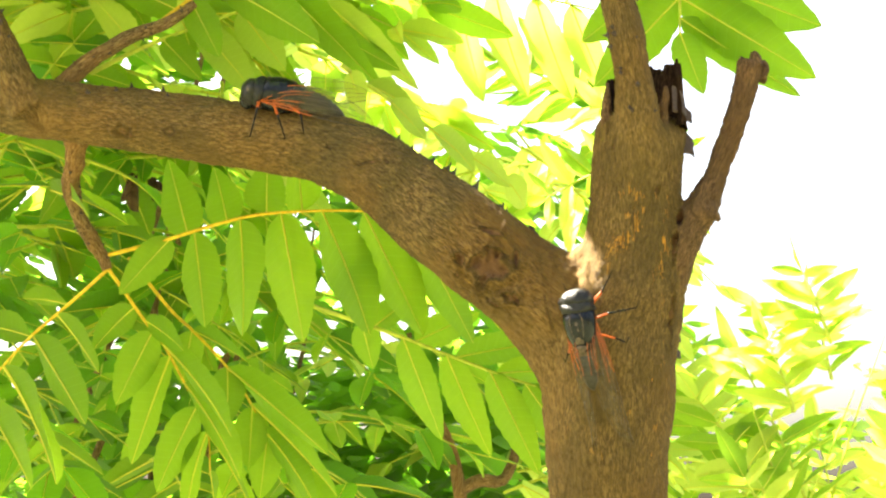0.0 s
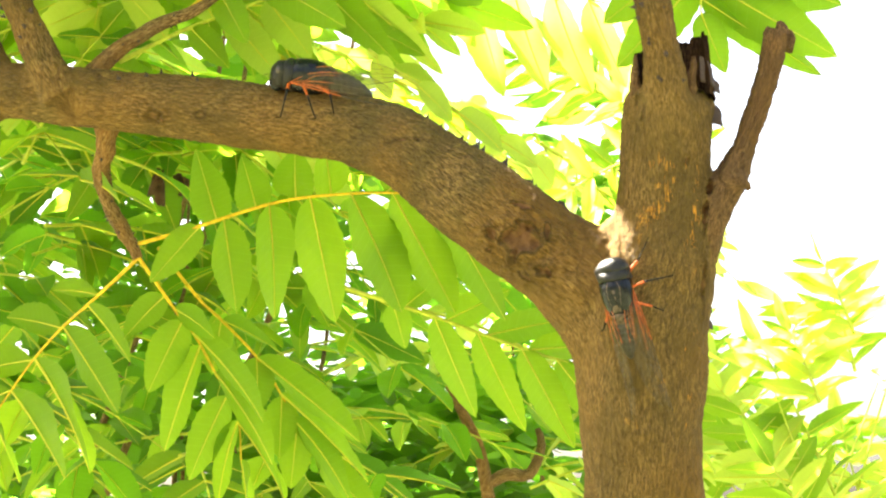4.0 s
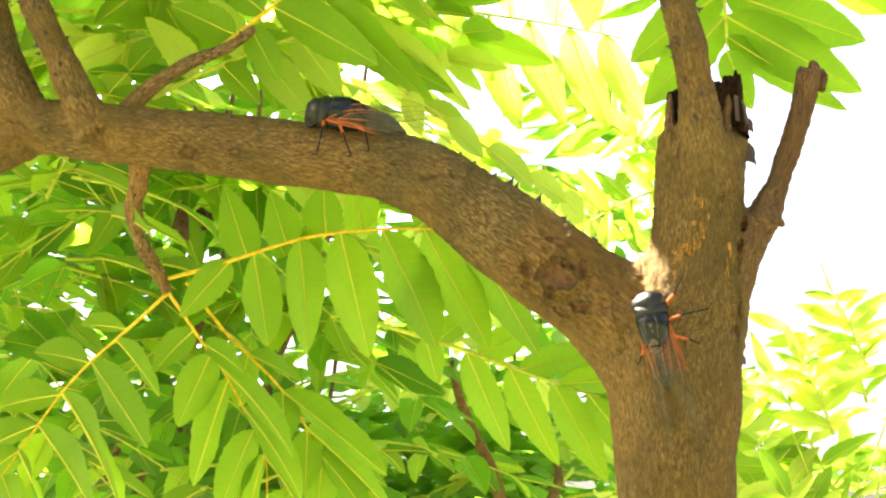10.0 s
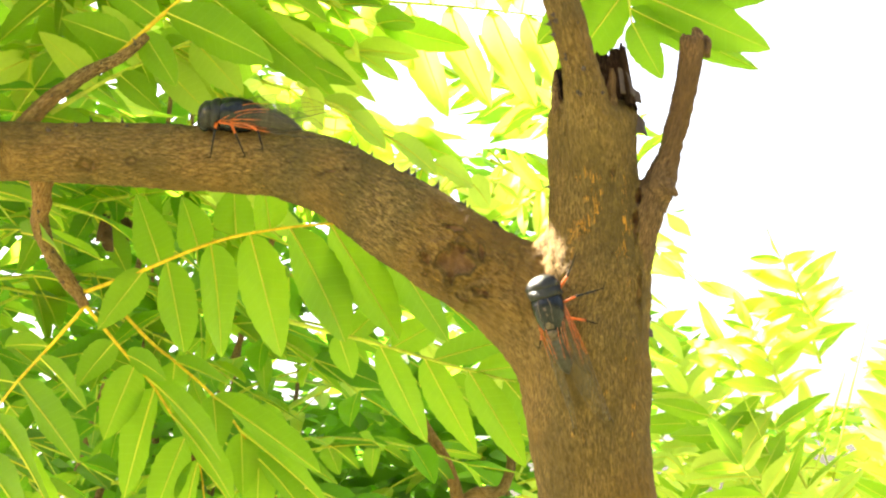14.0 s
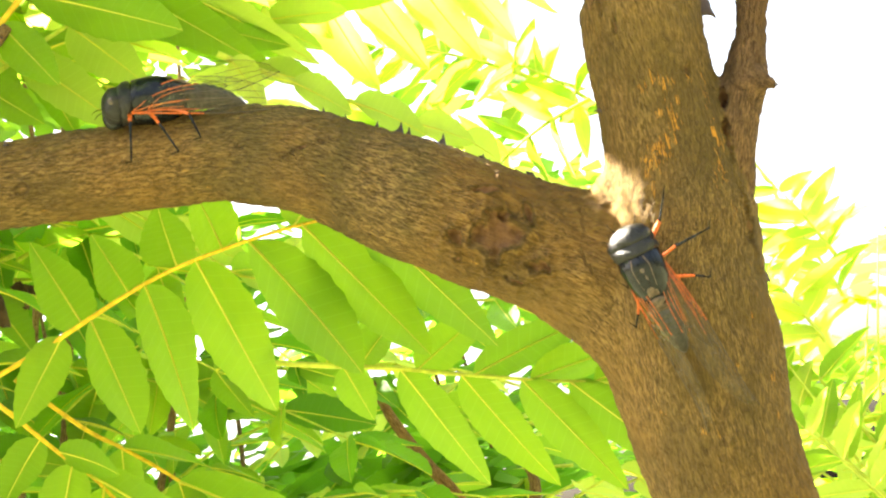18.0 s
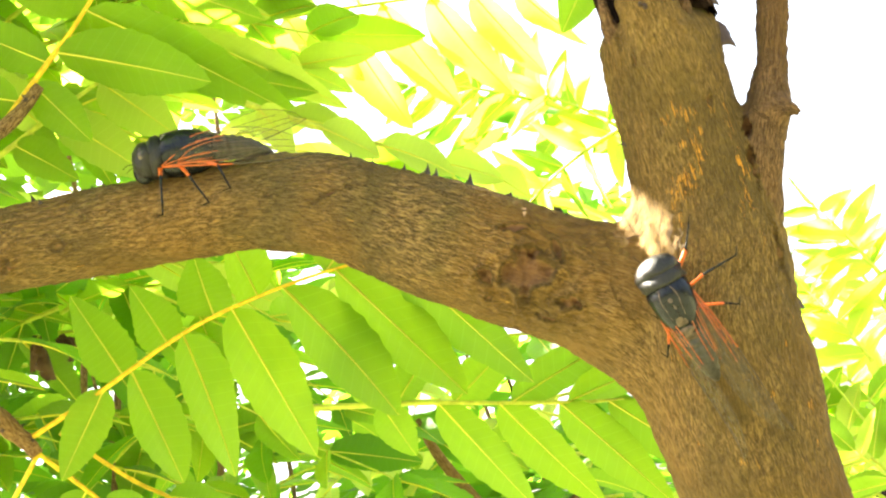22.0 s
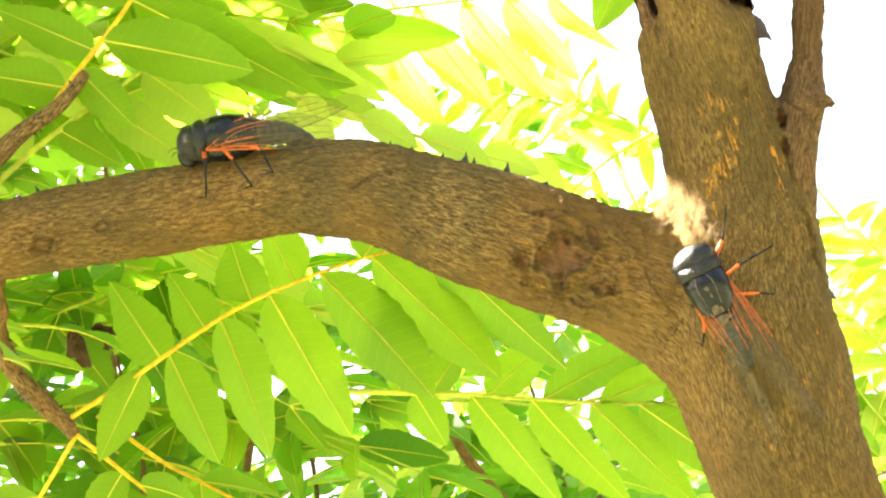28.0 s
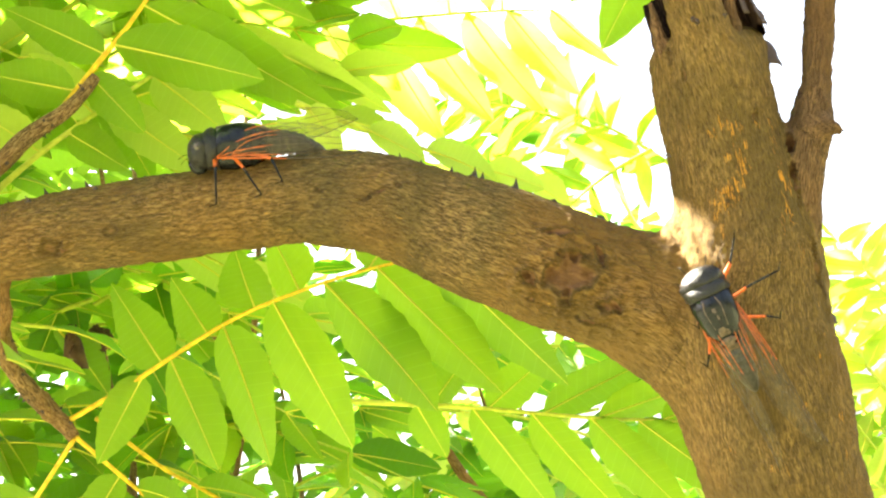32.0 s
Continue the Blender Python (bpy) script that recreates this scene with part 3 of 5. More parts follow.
TWIG_DOWN = [(-0.1859, 0.6966, 1.7598, 0.0065), (-0.1922, 0.7096, 1.7469, 0.0053), (-0.1973, 0.7271, 1.7365, 0.0045), (-0.1966, 0.7448, 1.7254, 0.0041), (-0.1916, 0.7607, 1.7132, 0.0039), (-0.1885, 0.7671, 1.7072, 0.0035), (-0.1862, 0.768, 1.7018, 0.003)]
BASE = [(0.075, 0.74, -0.05, 0.04), (0.075, 0.735, 0.3, 0.034), (0.078, 0.725, 0.8, 0.031), (0.081, 0.715, 1.2, 0.0285), (0.0822, 0.704, 1.513, 0.0278)]
CHIPS = [(0.0844, 0.6172, 1.7095, 0.0007, 0.006), (0.0869, 0.6187, 1.7052, 0.0008, 0.008), (0.0879, 0.6227, 1.6942, 0.0008, 0.007), (0.0748, 0.6287, 1.6779, 0.0006, 0.007), (0.0807, 0.6179, 1.7075, 0.0006, 0.0035), (0.1002, 0.6214, 1.6978, 0.0007, 0.005), (0.1005, 0.6261, 1.6847, 0.0012, 0.004), (0.099, 0.6251, 1.6874, 0.0006, 0.006), (0.0974, 0.631, 1.6717, 0.0006, 0.004), (0.09, 0.6182, 1.7067, 0.0006, 0.003), (0.0904, 0.6206, 1.6999, 0.0005, 0.004), (0.0836, 0.6214, 1.6979, 0.0005, 0.004), (0.0823, 0.6254, 1.6868, 0.0014, 0.004), (0.0793, 0.626, 1.6851, 0.0014, 0.004), (0.0854, 0.6246, 1.6888, 0.001, 0.003), (0.0759, 0.6268, 1.6828, 0.0008, 0.004), (0.0974, 0.6287, 1.6778, 0.0006, 0.006), (0.0933, 0.6312, 1.6713, 0.0005, 0.005), (0.0975, 0.6353, 1.6605, 0.0005, 0.004), (0.101, 0.6193, 1.7037, 0.0005, 0.004), (0.0952, 0.6187, 1.7053, 0.0005, 0.003), (0.064, 0.643, 1.6333, 0.0006, 0.0019), (0.0973, 0.6519, 1.5913, 0.0006, 0.0026), (0.0608, 0.643, 1.6332, 0.0006, 0.0016), (0.0923, 0.6442, 1.6275, 0.0006, 0.0018), (0.0965, 0.6429, 1.6338, 0.0006, 0.0023), (0.076, 0.6429, 1.6339, 0.0006, 0.0029), (0.0972, 0.649, 1.6049, 0.0006, 0.0028), (0.0818, 0.6472, 1.6135, 0.0006, 0.0015), (0.0537, 0.6496, 1.6024, 0.0006, 0.0017), (0.1022, 0.6443, 1.6272, 0.0006, 0.0019), (0.0691, 0.6511, 1.595, 0.0006, 0.0018)]
SCARS = [(0.0212, 0.6394, 1.6777, 0.0084, 0.003, 0.0028, 1.25, (1, 0, -0.25)), (0.0218, 0.6398, 1.6759, 0.0161, 0, 0.002, 1.25, (1, 0, -0.25)), (0.0344, 0.6458, 1.6573, 0.0021, -0.0014, 0.0005, 1.6, (1, 0, -0.6)), (0.0378, 0.6469, 1.6522, 0.0017, -0.0012, 0.0005, 1.5, (1, 0, 0.4)), (0.0291, 0.6486, 1.6535, 0.0015, -0.0012, 0.0004, 1.8, (1, 0, -0.2)), (0.0316, 0.6443, 1.6642, 0.0029, 0.0011, 0.0016, 1.8, (1, 0, -0.6)), (0.009, 0.6426, 1.6821, 0.0017, 0.0018, 0.0012, 2.8, (0.6, 0, -1)), (0.0813, 0.6249, 1.6854, 0.0021, 0.0012, 0.001, 2.2, (0.5, 0, 1)), (-0.1592, 0.6753, 1.7544, 0.0051, 0.001, 0.0014, 1.3, (1, 0, 0)), (-0.1356, 0.6706, 1.7524, 0.0037, 0.001, 0.0004, 1.2, (1, 0, 0)), (0.1082, 0.628, 1.6985, 0.0017, 0.005, 0.0012, 8, (0.16, -0.37, 1)), (0.1032, 0.6315, 1.6855, 0.0015, 0.004, 0.001, 9, (0.14, -0.37, 1)), (0.1042, 0.637, 1.655, 0.0019, 0.004, 0.001, 9, (0.05, -0.37, 1)), (0.0949, 0.62, 1.71, 0.0013, 0.0015, 0.0005, 7, (0.1, 0, 1)), (0.0745, 0.651, 1.5885, 0.0024, -0.0006, 0.0002, 1.6, (0, 0, 1)), (0.0066, 0.6417, 1.6808, 0.0016, 0.0028, 0.001, 6.6, (0.21, 0.0, -0.98)), (0.0185, 0.6418, 1.672, 0.0014, 0.0022, 0.001, 6.7, (0.98, 0.01, 0.2)), (0.0246, 0.6418, 1.6842, 0.0013, 0.0018, 0.0012, 6.7, (0.91, 0.01, -0.41)), (0.0228, 0.6418, 1.6936, 0.0016, 0.0022, 0.0012, 6.9, (0.92, 0.01, -0.38)), (0.034, 0.6419, 1.6813, 0.0016, 0.002, 0.0012, 5.0, (0.12, 0.0, -0.99)), (0.0328, 0.6419, 1.6627, 0.0015, 0.0024, 0.001, 3.8, (0.32, 0.0, -0.95)), (0.0194, 0.6418, 1.6556, 0.0012, 0.0016, 0.0008, 7.0, (0.78, 0.01, -0.62)), (-0.0547, 0.6557, 1.7396, 0.0008, 0.0016, 0.0003, 6.3, (0.69, -0.19, -0.7)), (-0.0342, 0.6499, 1.7301, 0.0009, 0.0016, 0.0004, 9.4, (0.96, -0.25, 0.15)), (-0.0266, 0.6481, 1.7299, 0.0007, 0.0012, 0.0003, 7.4, (0.6, -0.13, -0.79)), (-0.1555, 0.6713, 1.7481, 0.0012, 0.0018, 0.0006, 5.2, (0.9, -0.11, -0.41)), (0.0025, 0.6417, 1.6704, 0.001, 0.0014, 0.0008, 6.8, (0.13, -0.01, -0.99)), (0.0721, 0.6096, 1.7373, 0.0011, 0.0012, 0.0008, 5, (0.1, -0.37, 1)), (0.0875, 0.603, 1.7225, 0.0085, -0.0014, 0.0006, 1.4, (0.1, -0.37, 1)), (0.0765, 0.6096, 1.728, 0.001, 0.0018, 0.0006, 5, (0.2, -0.37, 1))]
wood("trunk", [(TRUNK, 40, 0.05), (LIMB, 32, 0.06), (SHOOT, 24, 0.05), (FORK_ARM, 24, 0.05), (LOW_ARM, 24, 0.05), (DEAD_STUB, 24, 0.16), (RIGHT_RIDGE, 12, 0.2), (FORK_WEB, 16, 0.05), (BRANCH_UP, 20, 0.05), (KNOB, 10, 0.6), (LOW_WEB, 20, 0.05)], [(BASE, 24, 0.05)], BARK, 0.00115, SCARS, CHIPS, tree, dead=(5, 9))
twig_up = child("twig", stem("twig", own(TWIG_UP), TWIG_BARK, 0.002, 14, 0.25, 120), tree)
twig_down = child("twig", stem("twig", own(TWIG_DOWN), TWIG_BARK, 0.0015, 16, 0.42, 150), tree)


leaf_a = compound_leaf(tree, own([(-0.1877, 0.7664, 1.7090), (-0.1561, 0.7592, 1.7155), (-0.1096, 0.7449, 1.7255), (-0.0757, 0.7240, 1.7241), (-0.0381, 0.7084, 1.7203), (-0.0018, 0.7046, 1.7144)]), [(f, *own([p])[0]) for f, *p in
   [(0.27, -0.1246, 0.7380, 1.6640, 0.0224),
    (0.41, -0.0998, 0.7280, 1.6550, 0.0252),
    (0.55, -0.0693, 0.7092, 1.6481, 0.0261),
    (0.68, -0.0293, 0.6947, 1.6506, 0.0265),
    (0.8, -0.0075, 0.6931, 1.6519, 0.0241),
    (0.92, 0.0155, 0.6913, 1.6483, 0.0209),
    (0.2, -0.1778, 0.7653, 1.6883, 0.0189),
    (0.25, -0.1562, 0.7897, 1.7623, 0.0233),
    (0.37, -0.1279, 0.7819, 1.7566, 0.0220),
    (0.5, -0.1000, 0.7698, 1.7619, 0.0229),
    (0.62, -0.0803, 0.7577, 1.7661, 0.0227),
    (0.78, -0.0228, 0.7361, 1.7462, 0.0220)]], RACHIS, 0.0010, seed=1)
leaf_l = compound_leaf(tree, own([(-0.186, 0.768, 1.7014), (-0.203, 0.782, 1.691), (-0.2202, 0.796, 1.6809), (-0.2393, 0.81, 1.6691), (-0.2584, 0.823, 1.6528), (-0.2742, 0.835, 1.6362), (-0.2886, 0.847, 1.6214), (-0.3044, 0.858, 1.6038)]), [(f, *own([p])[0]) for f, *p in
   [(0.27, -0.1898, 0.79, 1.649, 0.0205),
    (0.4, -0.1965, 0.79, 1.6182, 0.023),
    (0.56, -0.2048, 0.8, 1.59, 0.0235),
    (0.71, -0.226, 0.81, 1.5847, 0.0235),
    (0.84, -0.2604, 0.825, 1.5831, 0.0235),
    (0.95, -0.2808, 0.84, 1.5795, 0.022),
    (0.21, -0.2397, 0.8, 1.6943, 0.019),
    (0.41, -0.2707, 0.82, 1.6818, 0.0225),
    (0.57, -0.2986, 0.835, 1.6519, 0.023),
    (0.71, -0.3136, 0.845, 1.6253, 0.023),
    (0.83, -0.3205, 0.855, 1.6045, 0.023)]], RACHIS, 0.0009, facing=(0.1, -0.55, -0.85), seed=2)
leaf_m = compound_leaf(tree, own([(-0.1854, 0.768, 1.702), (-0.1766, 0.778, 1.6887), (-0.1681, 0.79, 1.6756), (-0.159, 0.802, 1.663), (-0.149, 0.815, 1.6431), (-0.1428, 0.825, 1.6304), (-0.1378, 0.834, 1.6153), (-0.1378, 0.845, 1.5954)]), [(f, *own([p])[0]) for f, *p in
   [(0.19, -0.198, 0.79, 1.6637, 0.0205),
    (0.39, -0.1087, 0.79, 1.6173, 0.0175),
    (0.58, -0.1047, 0.8, 1.5913, 0.0185),
    (0.83, -0.1011, 0.815, 1.5733, 0.0185),
    (0.32, -0.1825, 0.785, 1.6275, 0.0225),
    (0.45, -0.1747, 0.79, 1.5965, 0.0235),
    (0.7, -0.1649, 0.81, 1.5805, 0.0225),
    (0.82, -0.1533, 0.82, 1.5697, 0.0225),
    (1, -0.1267, 0.83, 1.5585, 0.019),
    (0.26, -0.142, 0.785, 1.6619, 0.0185)]], RACHIS, 0.0009, facing=(0.1, -0.55, -0.85), seed=3)
leaf_m2 = compound_leaf(tree, own([(-0.1794, 0.79, 1.7128), (-0.1597, 0.815, 1.6874), (-0.1476, 0.825, 1.6761), (-0.1286, 0.838, 1.6561), (-0.1153, 0.85, 1.6353), (-0.1081, 0.858, 1.6197), (-0.0935, 0.87, 1.5948), (-0.0837, 0.88, 1.5748)]), [(f, *own([p])[0]) for f, *p in
   [(0.31, -0.1107, 0.82, 1.6598, 0.017),
    (0.47, -0.0641, 0.825, 1.6046, 0.0205),
    (0.61, -0.0574, 0.838, 1.5852, 0.0215),
    (0.7, -0.0652, 0.848, 1.5761, 0.0215),
    (0.84, -0.0556, 0.86, 1.5583, 0.021),
    (0.31, -0.1559, 0.84, 1.6473, 0.02),
    (0.47, -0.1279, 0.85, 1.6243, 0.021),
    (0.62, -0.1165, 0.858, 1.5977, 0.021),
    (0.73, -0.1102, 0.865, 1.5795, 0.021)]], RACHIS, 0.0009, facing=(0.1, -0.55, -0.85), seed=4)
leaf_b = compound_leaf(tree, own([(-0.0685, 0.7108, 1.6720), (-0.0511, 0.7125, 1.6661), (-0.0247, 0.7156, 1.6574), (-0.0013, 0.7187, 1.6487), (0.0308, 0.7219, 1.6369), (0.0542, 0.7237, 1.6294), (0.0806, 0.7269, 1.6192)]), [(f, *own([p])[0]) for f, *p in
   [(0.18, -0.0357, 0.7180, 1.6400, 0.0147),
    (0.32, -0.0005, 0.7155, 1.6033, 0.0174),
    (0.47, 0.0232, 0.7161, 1.5940, 0.0186),
    (0.62, 0.0499, 0.7167, 1.5861, 0.0185),
    (0.74, 0.0742, 0.7192, 1.5865, 0.0174),
    (0.86, 0.0888, 0.7219, 1.5831, 0.0164),
    (0.14, -0.0347, 0.7171, 1.6899, 0.0144),
    (0.22, -0.0155, 0.7203, 1.6790, 0.0156),
    (0.36, 0.0172, 0.7234, 1.6699, 0.0169),
    (0.5, 0.0621, 0.7242, 1.6586, 0.0181),
    (0.64, 0.0808, 0.7253, 1.6421, 0.0168),
    (0.8, 0.1013, 0.7283, 1.6357, 0.0169)]], GREEN_STALK, 0.0010, seed=5)
leaf_top = compound_leaf(tree, own([(0.1355, 0.7425, 1.9047), (0.1304, 0.7307, 1.864), (0.1295, 0.7272, 1.8419), (0.129, 0.7277, 1.8253)]), [(f, *own([p])[0]) for f, *p in
   [(0.75, 0.2019, 0.729, 1.7996, 0.0309),
    (0.55, 0.2058, 0.7279, 1.8291, 0.0327),
    (1, 0.141, 0.7311, 1.7899, 0.0179),
    (0.9, 0.1958, 0.7453, 1.7951, 0.0189),
    (0.75, 0.083, 0.7396, 1.798, 0.0266),
    (0.55, 0.0739, 0.7388, 1.8258, 0.0284),
    (0.3, 0.1905, 0.7395, 1.8705, 0.0287),
    (0.3, 0.0682, 0.7391, 1.8725, 0.0287)]], GREEN_STALK, 0.0012, facing=(0, -1, -0.5), seed=6)
leaf_r1 = compound_leaf(tree, own([(-0.1509, 0.7042, 1.8204), (-0.1289, 0.7052, 1.8396), (-0.111, 0.7069, 1.8556), (-0.0931, 0.708, 1.8746), (-0.0751, 0.7127, 1.9007)]), [(f, *own([p])[0]) for f, *p in
   [(0.12, -0.1742, 0.6943, 1.8429, 0.0209),
    (0.2, -0.1178, 0.7126, 1.8048, 0.0177),
    (0.35, -0.0621, 0.7011, 1.8108, 0.0255),
    (0.3, -0.1583, 0.6988, 1.8699, 0.0189),
    (0.55, -0.0323, 0.7486, 1.8038, 0.025),
    (0.6, -0.1332, 0.7062, 1.8829, 0.0216),
    (0.75, -0.0357, 0.7254, 1.8409, 0.0244)]], RACHIS, 0.0012, facing=(0, -1, -0.6), seed=7)
leaf_r2 = compound_leaf(tree, own([(-0.1862, 0.7095, 1.7955), (-0.1598, 0.7114, 1.8104), (-0.1288, 0.7182, 1.8266), (-0.094, 0.725, 1.8427), (-0.063, 0.7319, 1.8583)]), [(f, *own([p])[0]) for f, *p in
   [(0.3, -0.1295, 0.7245, 1.7971, 0.0192),
    (0.45, -0.0988, 0.7363, 1.7896, 0.0208),
    (0.62, -0.087, 0.7421, 1.8104, 0.0223),
    (0.75, -0.0247, 0.7518, 1.8129, 0.0214),
    (0.2, -0.1882, 0.7147, 1.843, 0.0192),
    (0.4, -0.1576, 0.7215, 1.8589, 0.0195),
    (0.9, -0.0124, 0.7624, 1.811, 0.0154)]], GREEN_STALK, 0.0012, facing=(0, -1, -0.6), seed=8, kinds=LEAFLETS[:3] + LIT_LEAFLETS[:5])
# hanging leaflets whose sunlit paleness comes from the brightened blade colour
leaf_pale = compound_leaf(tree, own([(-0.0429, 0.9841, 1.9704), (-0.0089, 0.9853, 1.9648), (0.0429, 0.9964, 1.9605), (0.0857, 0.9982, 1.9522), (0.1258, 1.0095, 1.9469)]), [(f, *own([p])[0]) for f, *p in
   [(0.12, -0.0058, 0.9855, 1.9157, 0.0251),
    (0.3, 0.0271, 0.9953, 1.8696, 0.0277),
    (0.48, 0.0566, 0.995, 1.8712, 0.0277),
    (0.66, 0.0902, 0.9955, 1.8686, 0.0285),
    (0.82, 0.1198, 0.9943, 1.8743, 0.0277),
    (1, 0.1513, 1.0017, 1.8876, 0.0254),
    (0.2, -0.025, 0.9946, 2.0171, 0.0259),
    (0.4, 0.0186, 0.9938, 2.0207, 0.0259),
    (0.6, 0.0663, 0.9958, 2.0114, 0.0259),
    (0.8, 0.1053, 0.9978, 2.0021, 0.0259)]], GREEN_STALK, 0.0012, facing=(0.45, -0.75, -0.55), seed=9, kinds=LIT_LEAFLETS)
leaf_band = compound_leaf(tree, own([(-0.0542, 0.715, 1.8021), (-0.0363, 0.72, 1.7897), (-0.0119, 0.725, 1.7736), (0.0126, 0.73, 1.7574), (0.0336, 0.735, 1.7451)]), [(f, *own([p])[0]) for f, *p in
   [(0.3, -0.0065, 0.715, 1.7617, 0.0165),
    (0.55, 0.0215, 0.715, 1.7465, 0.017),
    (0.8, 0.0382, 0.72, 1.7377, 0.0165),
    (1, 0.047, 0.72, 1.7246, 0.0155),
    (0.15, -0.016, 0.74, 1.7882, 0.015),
    (0.05, -0.0407, 0.71, 1.772, 0.0155)]], GREEN_STALK, 0.0011, facing=(0, -0.8, -0.8), seed=12, kinds=LIT_LEAFLETS)

# ---- prickles ----
def prickle_mesh():
    verts, faces = [], []
    for k, (h, r) in enumerate(((0, 1.0), (0.25, 0.55), (0.6, 0.24), (1.0, 0.03))):
        for j in range(6):
            a = math.pi * j / 3
            verts.append((math.cos(a) * r * 0.55 + h * h * 0.25, math.sin(a) * r * 0.42, h))
    for k in range(3):
        faces += [(k * 6 + j, k * 6 + (j + 1) % 6, k * 6 + 6 + (j + 1) % 6, k * 6 + 6 + j) for j in range(6)]
    return mesh_from("prickle", verts, faces, [THORN])


PRICKLE = prickle_mesh()


def prickles(line, rows, parent=None):
    """Prickles on a stem: (fraction along it, turn round it in degrees from straight up towards the viewer, height in metres)."""
    s = spline(own(line), 0.003)
    run = np.r_[0, np.cumsum(np.linalg.norm(np.diff(s[:, :3], axis=0), axis=1))]
    d = np.gradient(s[:, :3], axis=0)
    for f, turn, h in rows:
        c = [float(np.interp(f * run[-1], run, s[:, k])) for k in range(4)]
        ax = Vector([float(np.interp(f * run[-1], run, d[:, k])) for k in range(3)]).normalized()
        front = Vector((0, -1, 0))
        front = (front - ax * front.dot(ax)).normalized()
        up = ax.cross(front)
        if abs(ax.z) < 0.8 and up.z < 0:
            up = -up
        z = up * math.cos(radians(turn)) + front * math.sin(radians(turn))
        m = Matrix((ax, z.cross(ax), z)).transposed().to_4x4()
        child("thorn", PRICKLE, tree, Matrix.Translation(Vector(c[:3]) + z * (c[3] * 1.0)) @ m @ Matrix.Diagonal((h, h, h, 1)))


def scatter_prickles(line, lo, hi, count, size, seed, turns=(-180, 180)):
    rnd = random.Random(seed)
    prickles(line, [(rnd.uniform(lo, hi), rnd.uniform(*turns), size * rnd.uniform(0.6, 1.2)) for _ in range(count)])


prickles(LIMB, [(0.264, -8, 0.00459), (0.277, 0, 0.0027), (0.250, -4, 0.00297), (0.230, -4, 0.003375), (0.214, 2, 0.004725), (0.209, -6, 0.004995), (0.184, 0, 0.0054), (0.155, -10, 0.00486), (0.150, -14, 0.00486), (0.432, 0, 0.0027), (0.474, 0, 0.00486), (0.504, 0, 0.0048), (0.456, 0, 0.0025), (0.531, 5, 0.002)])
scatter_prickles(LIMB, 0.45, 0.9, 14, 0.0026, 1, (-60, 60))
scatter_prickles(SHOOT, 0.25, 1.0, 34, 0.0026, 2)
scatter_prickles(BRANCH_UP, 0.3, 1.0, 34, 0.0030, 3)
scatter_prickles(FORK_ARM, 0.3, 1.0, 20, 0.0028, 4)
scatter_prickles(TWIG_UP, 0.2, 0.95, 12, 0.0020, 5)
scatter_prickles(TWIG_DOWN, 0.15, 0.95, 40, 0.0020, 6)

# ---- broken wood ----
SHARDS = [[(0.1, 0.613, 1.733, 0.0026), (0.0988, 0.6085, 1.741, 0.0022), (0.0996, 0.6062, 1.748, 0.0018), (0.1, 0.605, 1.7535, 0.0008)],
    [(0.1368, 0.6095, 1.759, 0.0032), (0.1352, 0.609, 1.7645, 0.0024), (0.1356, 0.609, 1.7685, 0.0008)],
    [(0.144, 0.61, 1.758, 0.003), (0.146, 0.61, 1.763, 0.0023), (0.1452, 0.6095, 1.7672, 0.0008)],
    [(0.141, 0.608, 1.763, 0.0034), (0.1412, 0.608, 1.768, 0.0025), (0.1404, 0.608, 1.7708, 0.001)],
    [(0.0752, 0.6165, 1.738, 0.003), (0.0745, 0.6145, 1.748, 0.0024), (0.0748, 0.613, 1.7575, 0.0009)]]


def hollow_shell(base, radius, tall, parent):
    """The ragged standing rim of a broken, hollow stem: tall at the back, low at the sides, open to the front."""
    n, rows = 44, 9
    verts, faces, grain = [], [], []
    for side in (0, 1):
        for i in range(n + 1):
            a = math.radians(-40 + 225 * i / n)
            crest = tall * (0.30 + 0.70 * max(0, math.cos((a - math.radians(55)) * 0.78)) ** 0.35)
            crest *= 0.95 + 0.12 * noise.noise(Vector((i * 0.55, 0, 1))) + 0.07 * noise.noise(Vector((i * 1.9, 3, 0)))
            for j in range(rows + 1):
                f = j / rows
                rr = radius * (1 - 0.10 * f) - side * (0.0026 - 0.0014 * f) + 0.0009 * noise.noise(Vector((i * 0.6, f * 3, side * 5)))
                verts.append((base[0] + math.cos(a) * rr, base[1] + math.sin(a) * rr, base[2] + crest * f))
                grain.append((math.cos(a) * rr, math.sin(a) * rr, crest * f + side))
    m = rows + 1
    off = (n + 1) * m
    for i in range(n):
        for j in range(rows):
            q = i * m + j
            faces.append((q, q + m, q + m + 1, q + 1))
            faces.append((off + q, off + q + 1, off + q + m + 1, off + q + m))
        faces.append((i * m + rows, (i + 1) * m + rows, off + (i + 1) * m + rows, off + i * m + rows))
    for i in (0, n):
        for j in range(rows):
            q = i * m + j
            faces.append((q, q + 1, off + q + 1, off + q) if i == 0 else (q, off + q, off + q + 1, q + 1))
    me = mesh_from("hollow_rim", verts, faces, [HOLLOW_WOOD])
    me.attributes.new("grain", "FLOAT_VECTOR", "POINT").data.foreach_set("vector", np.array(grain, np.float32).ravel())
    child("hollow_rim", me, parent, None, "dark ragged rim of the hollow broken stem")


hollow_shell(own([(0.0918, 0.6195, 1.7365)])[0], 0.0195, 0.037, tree)
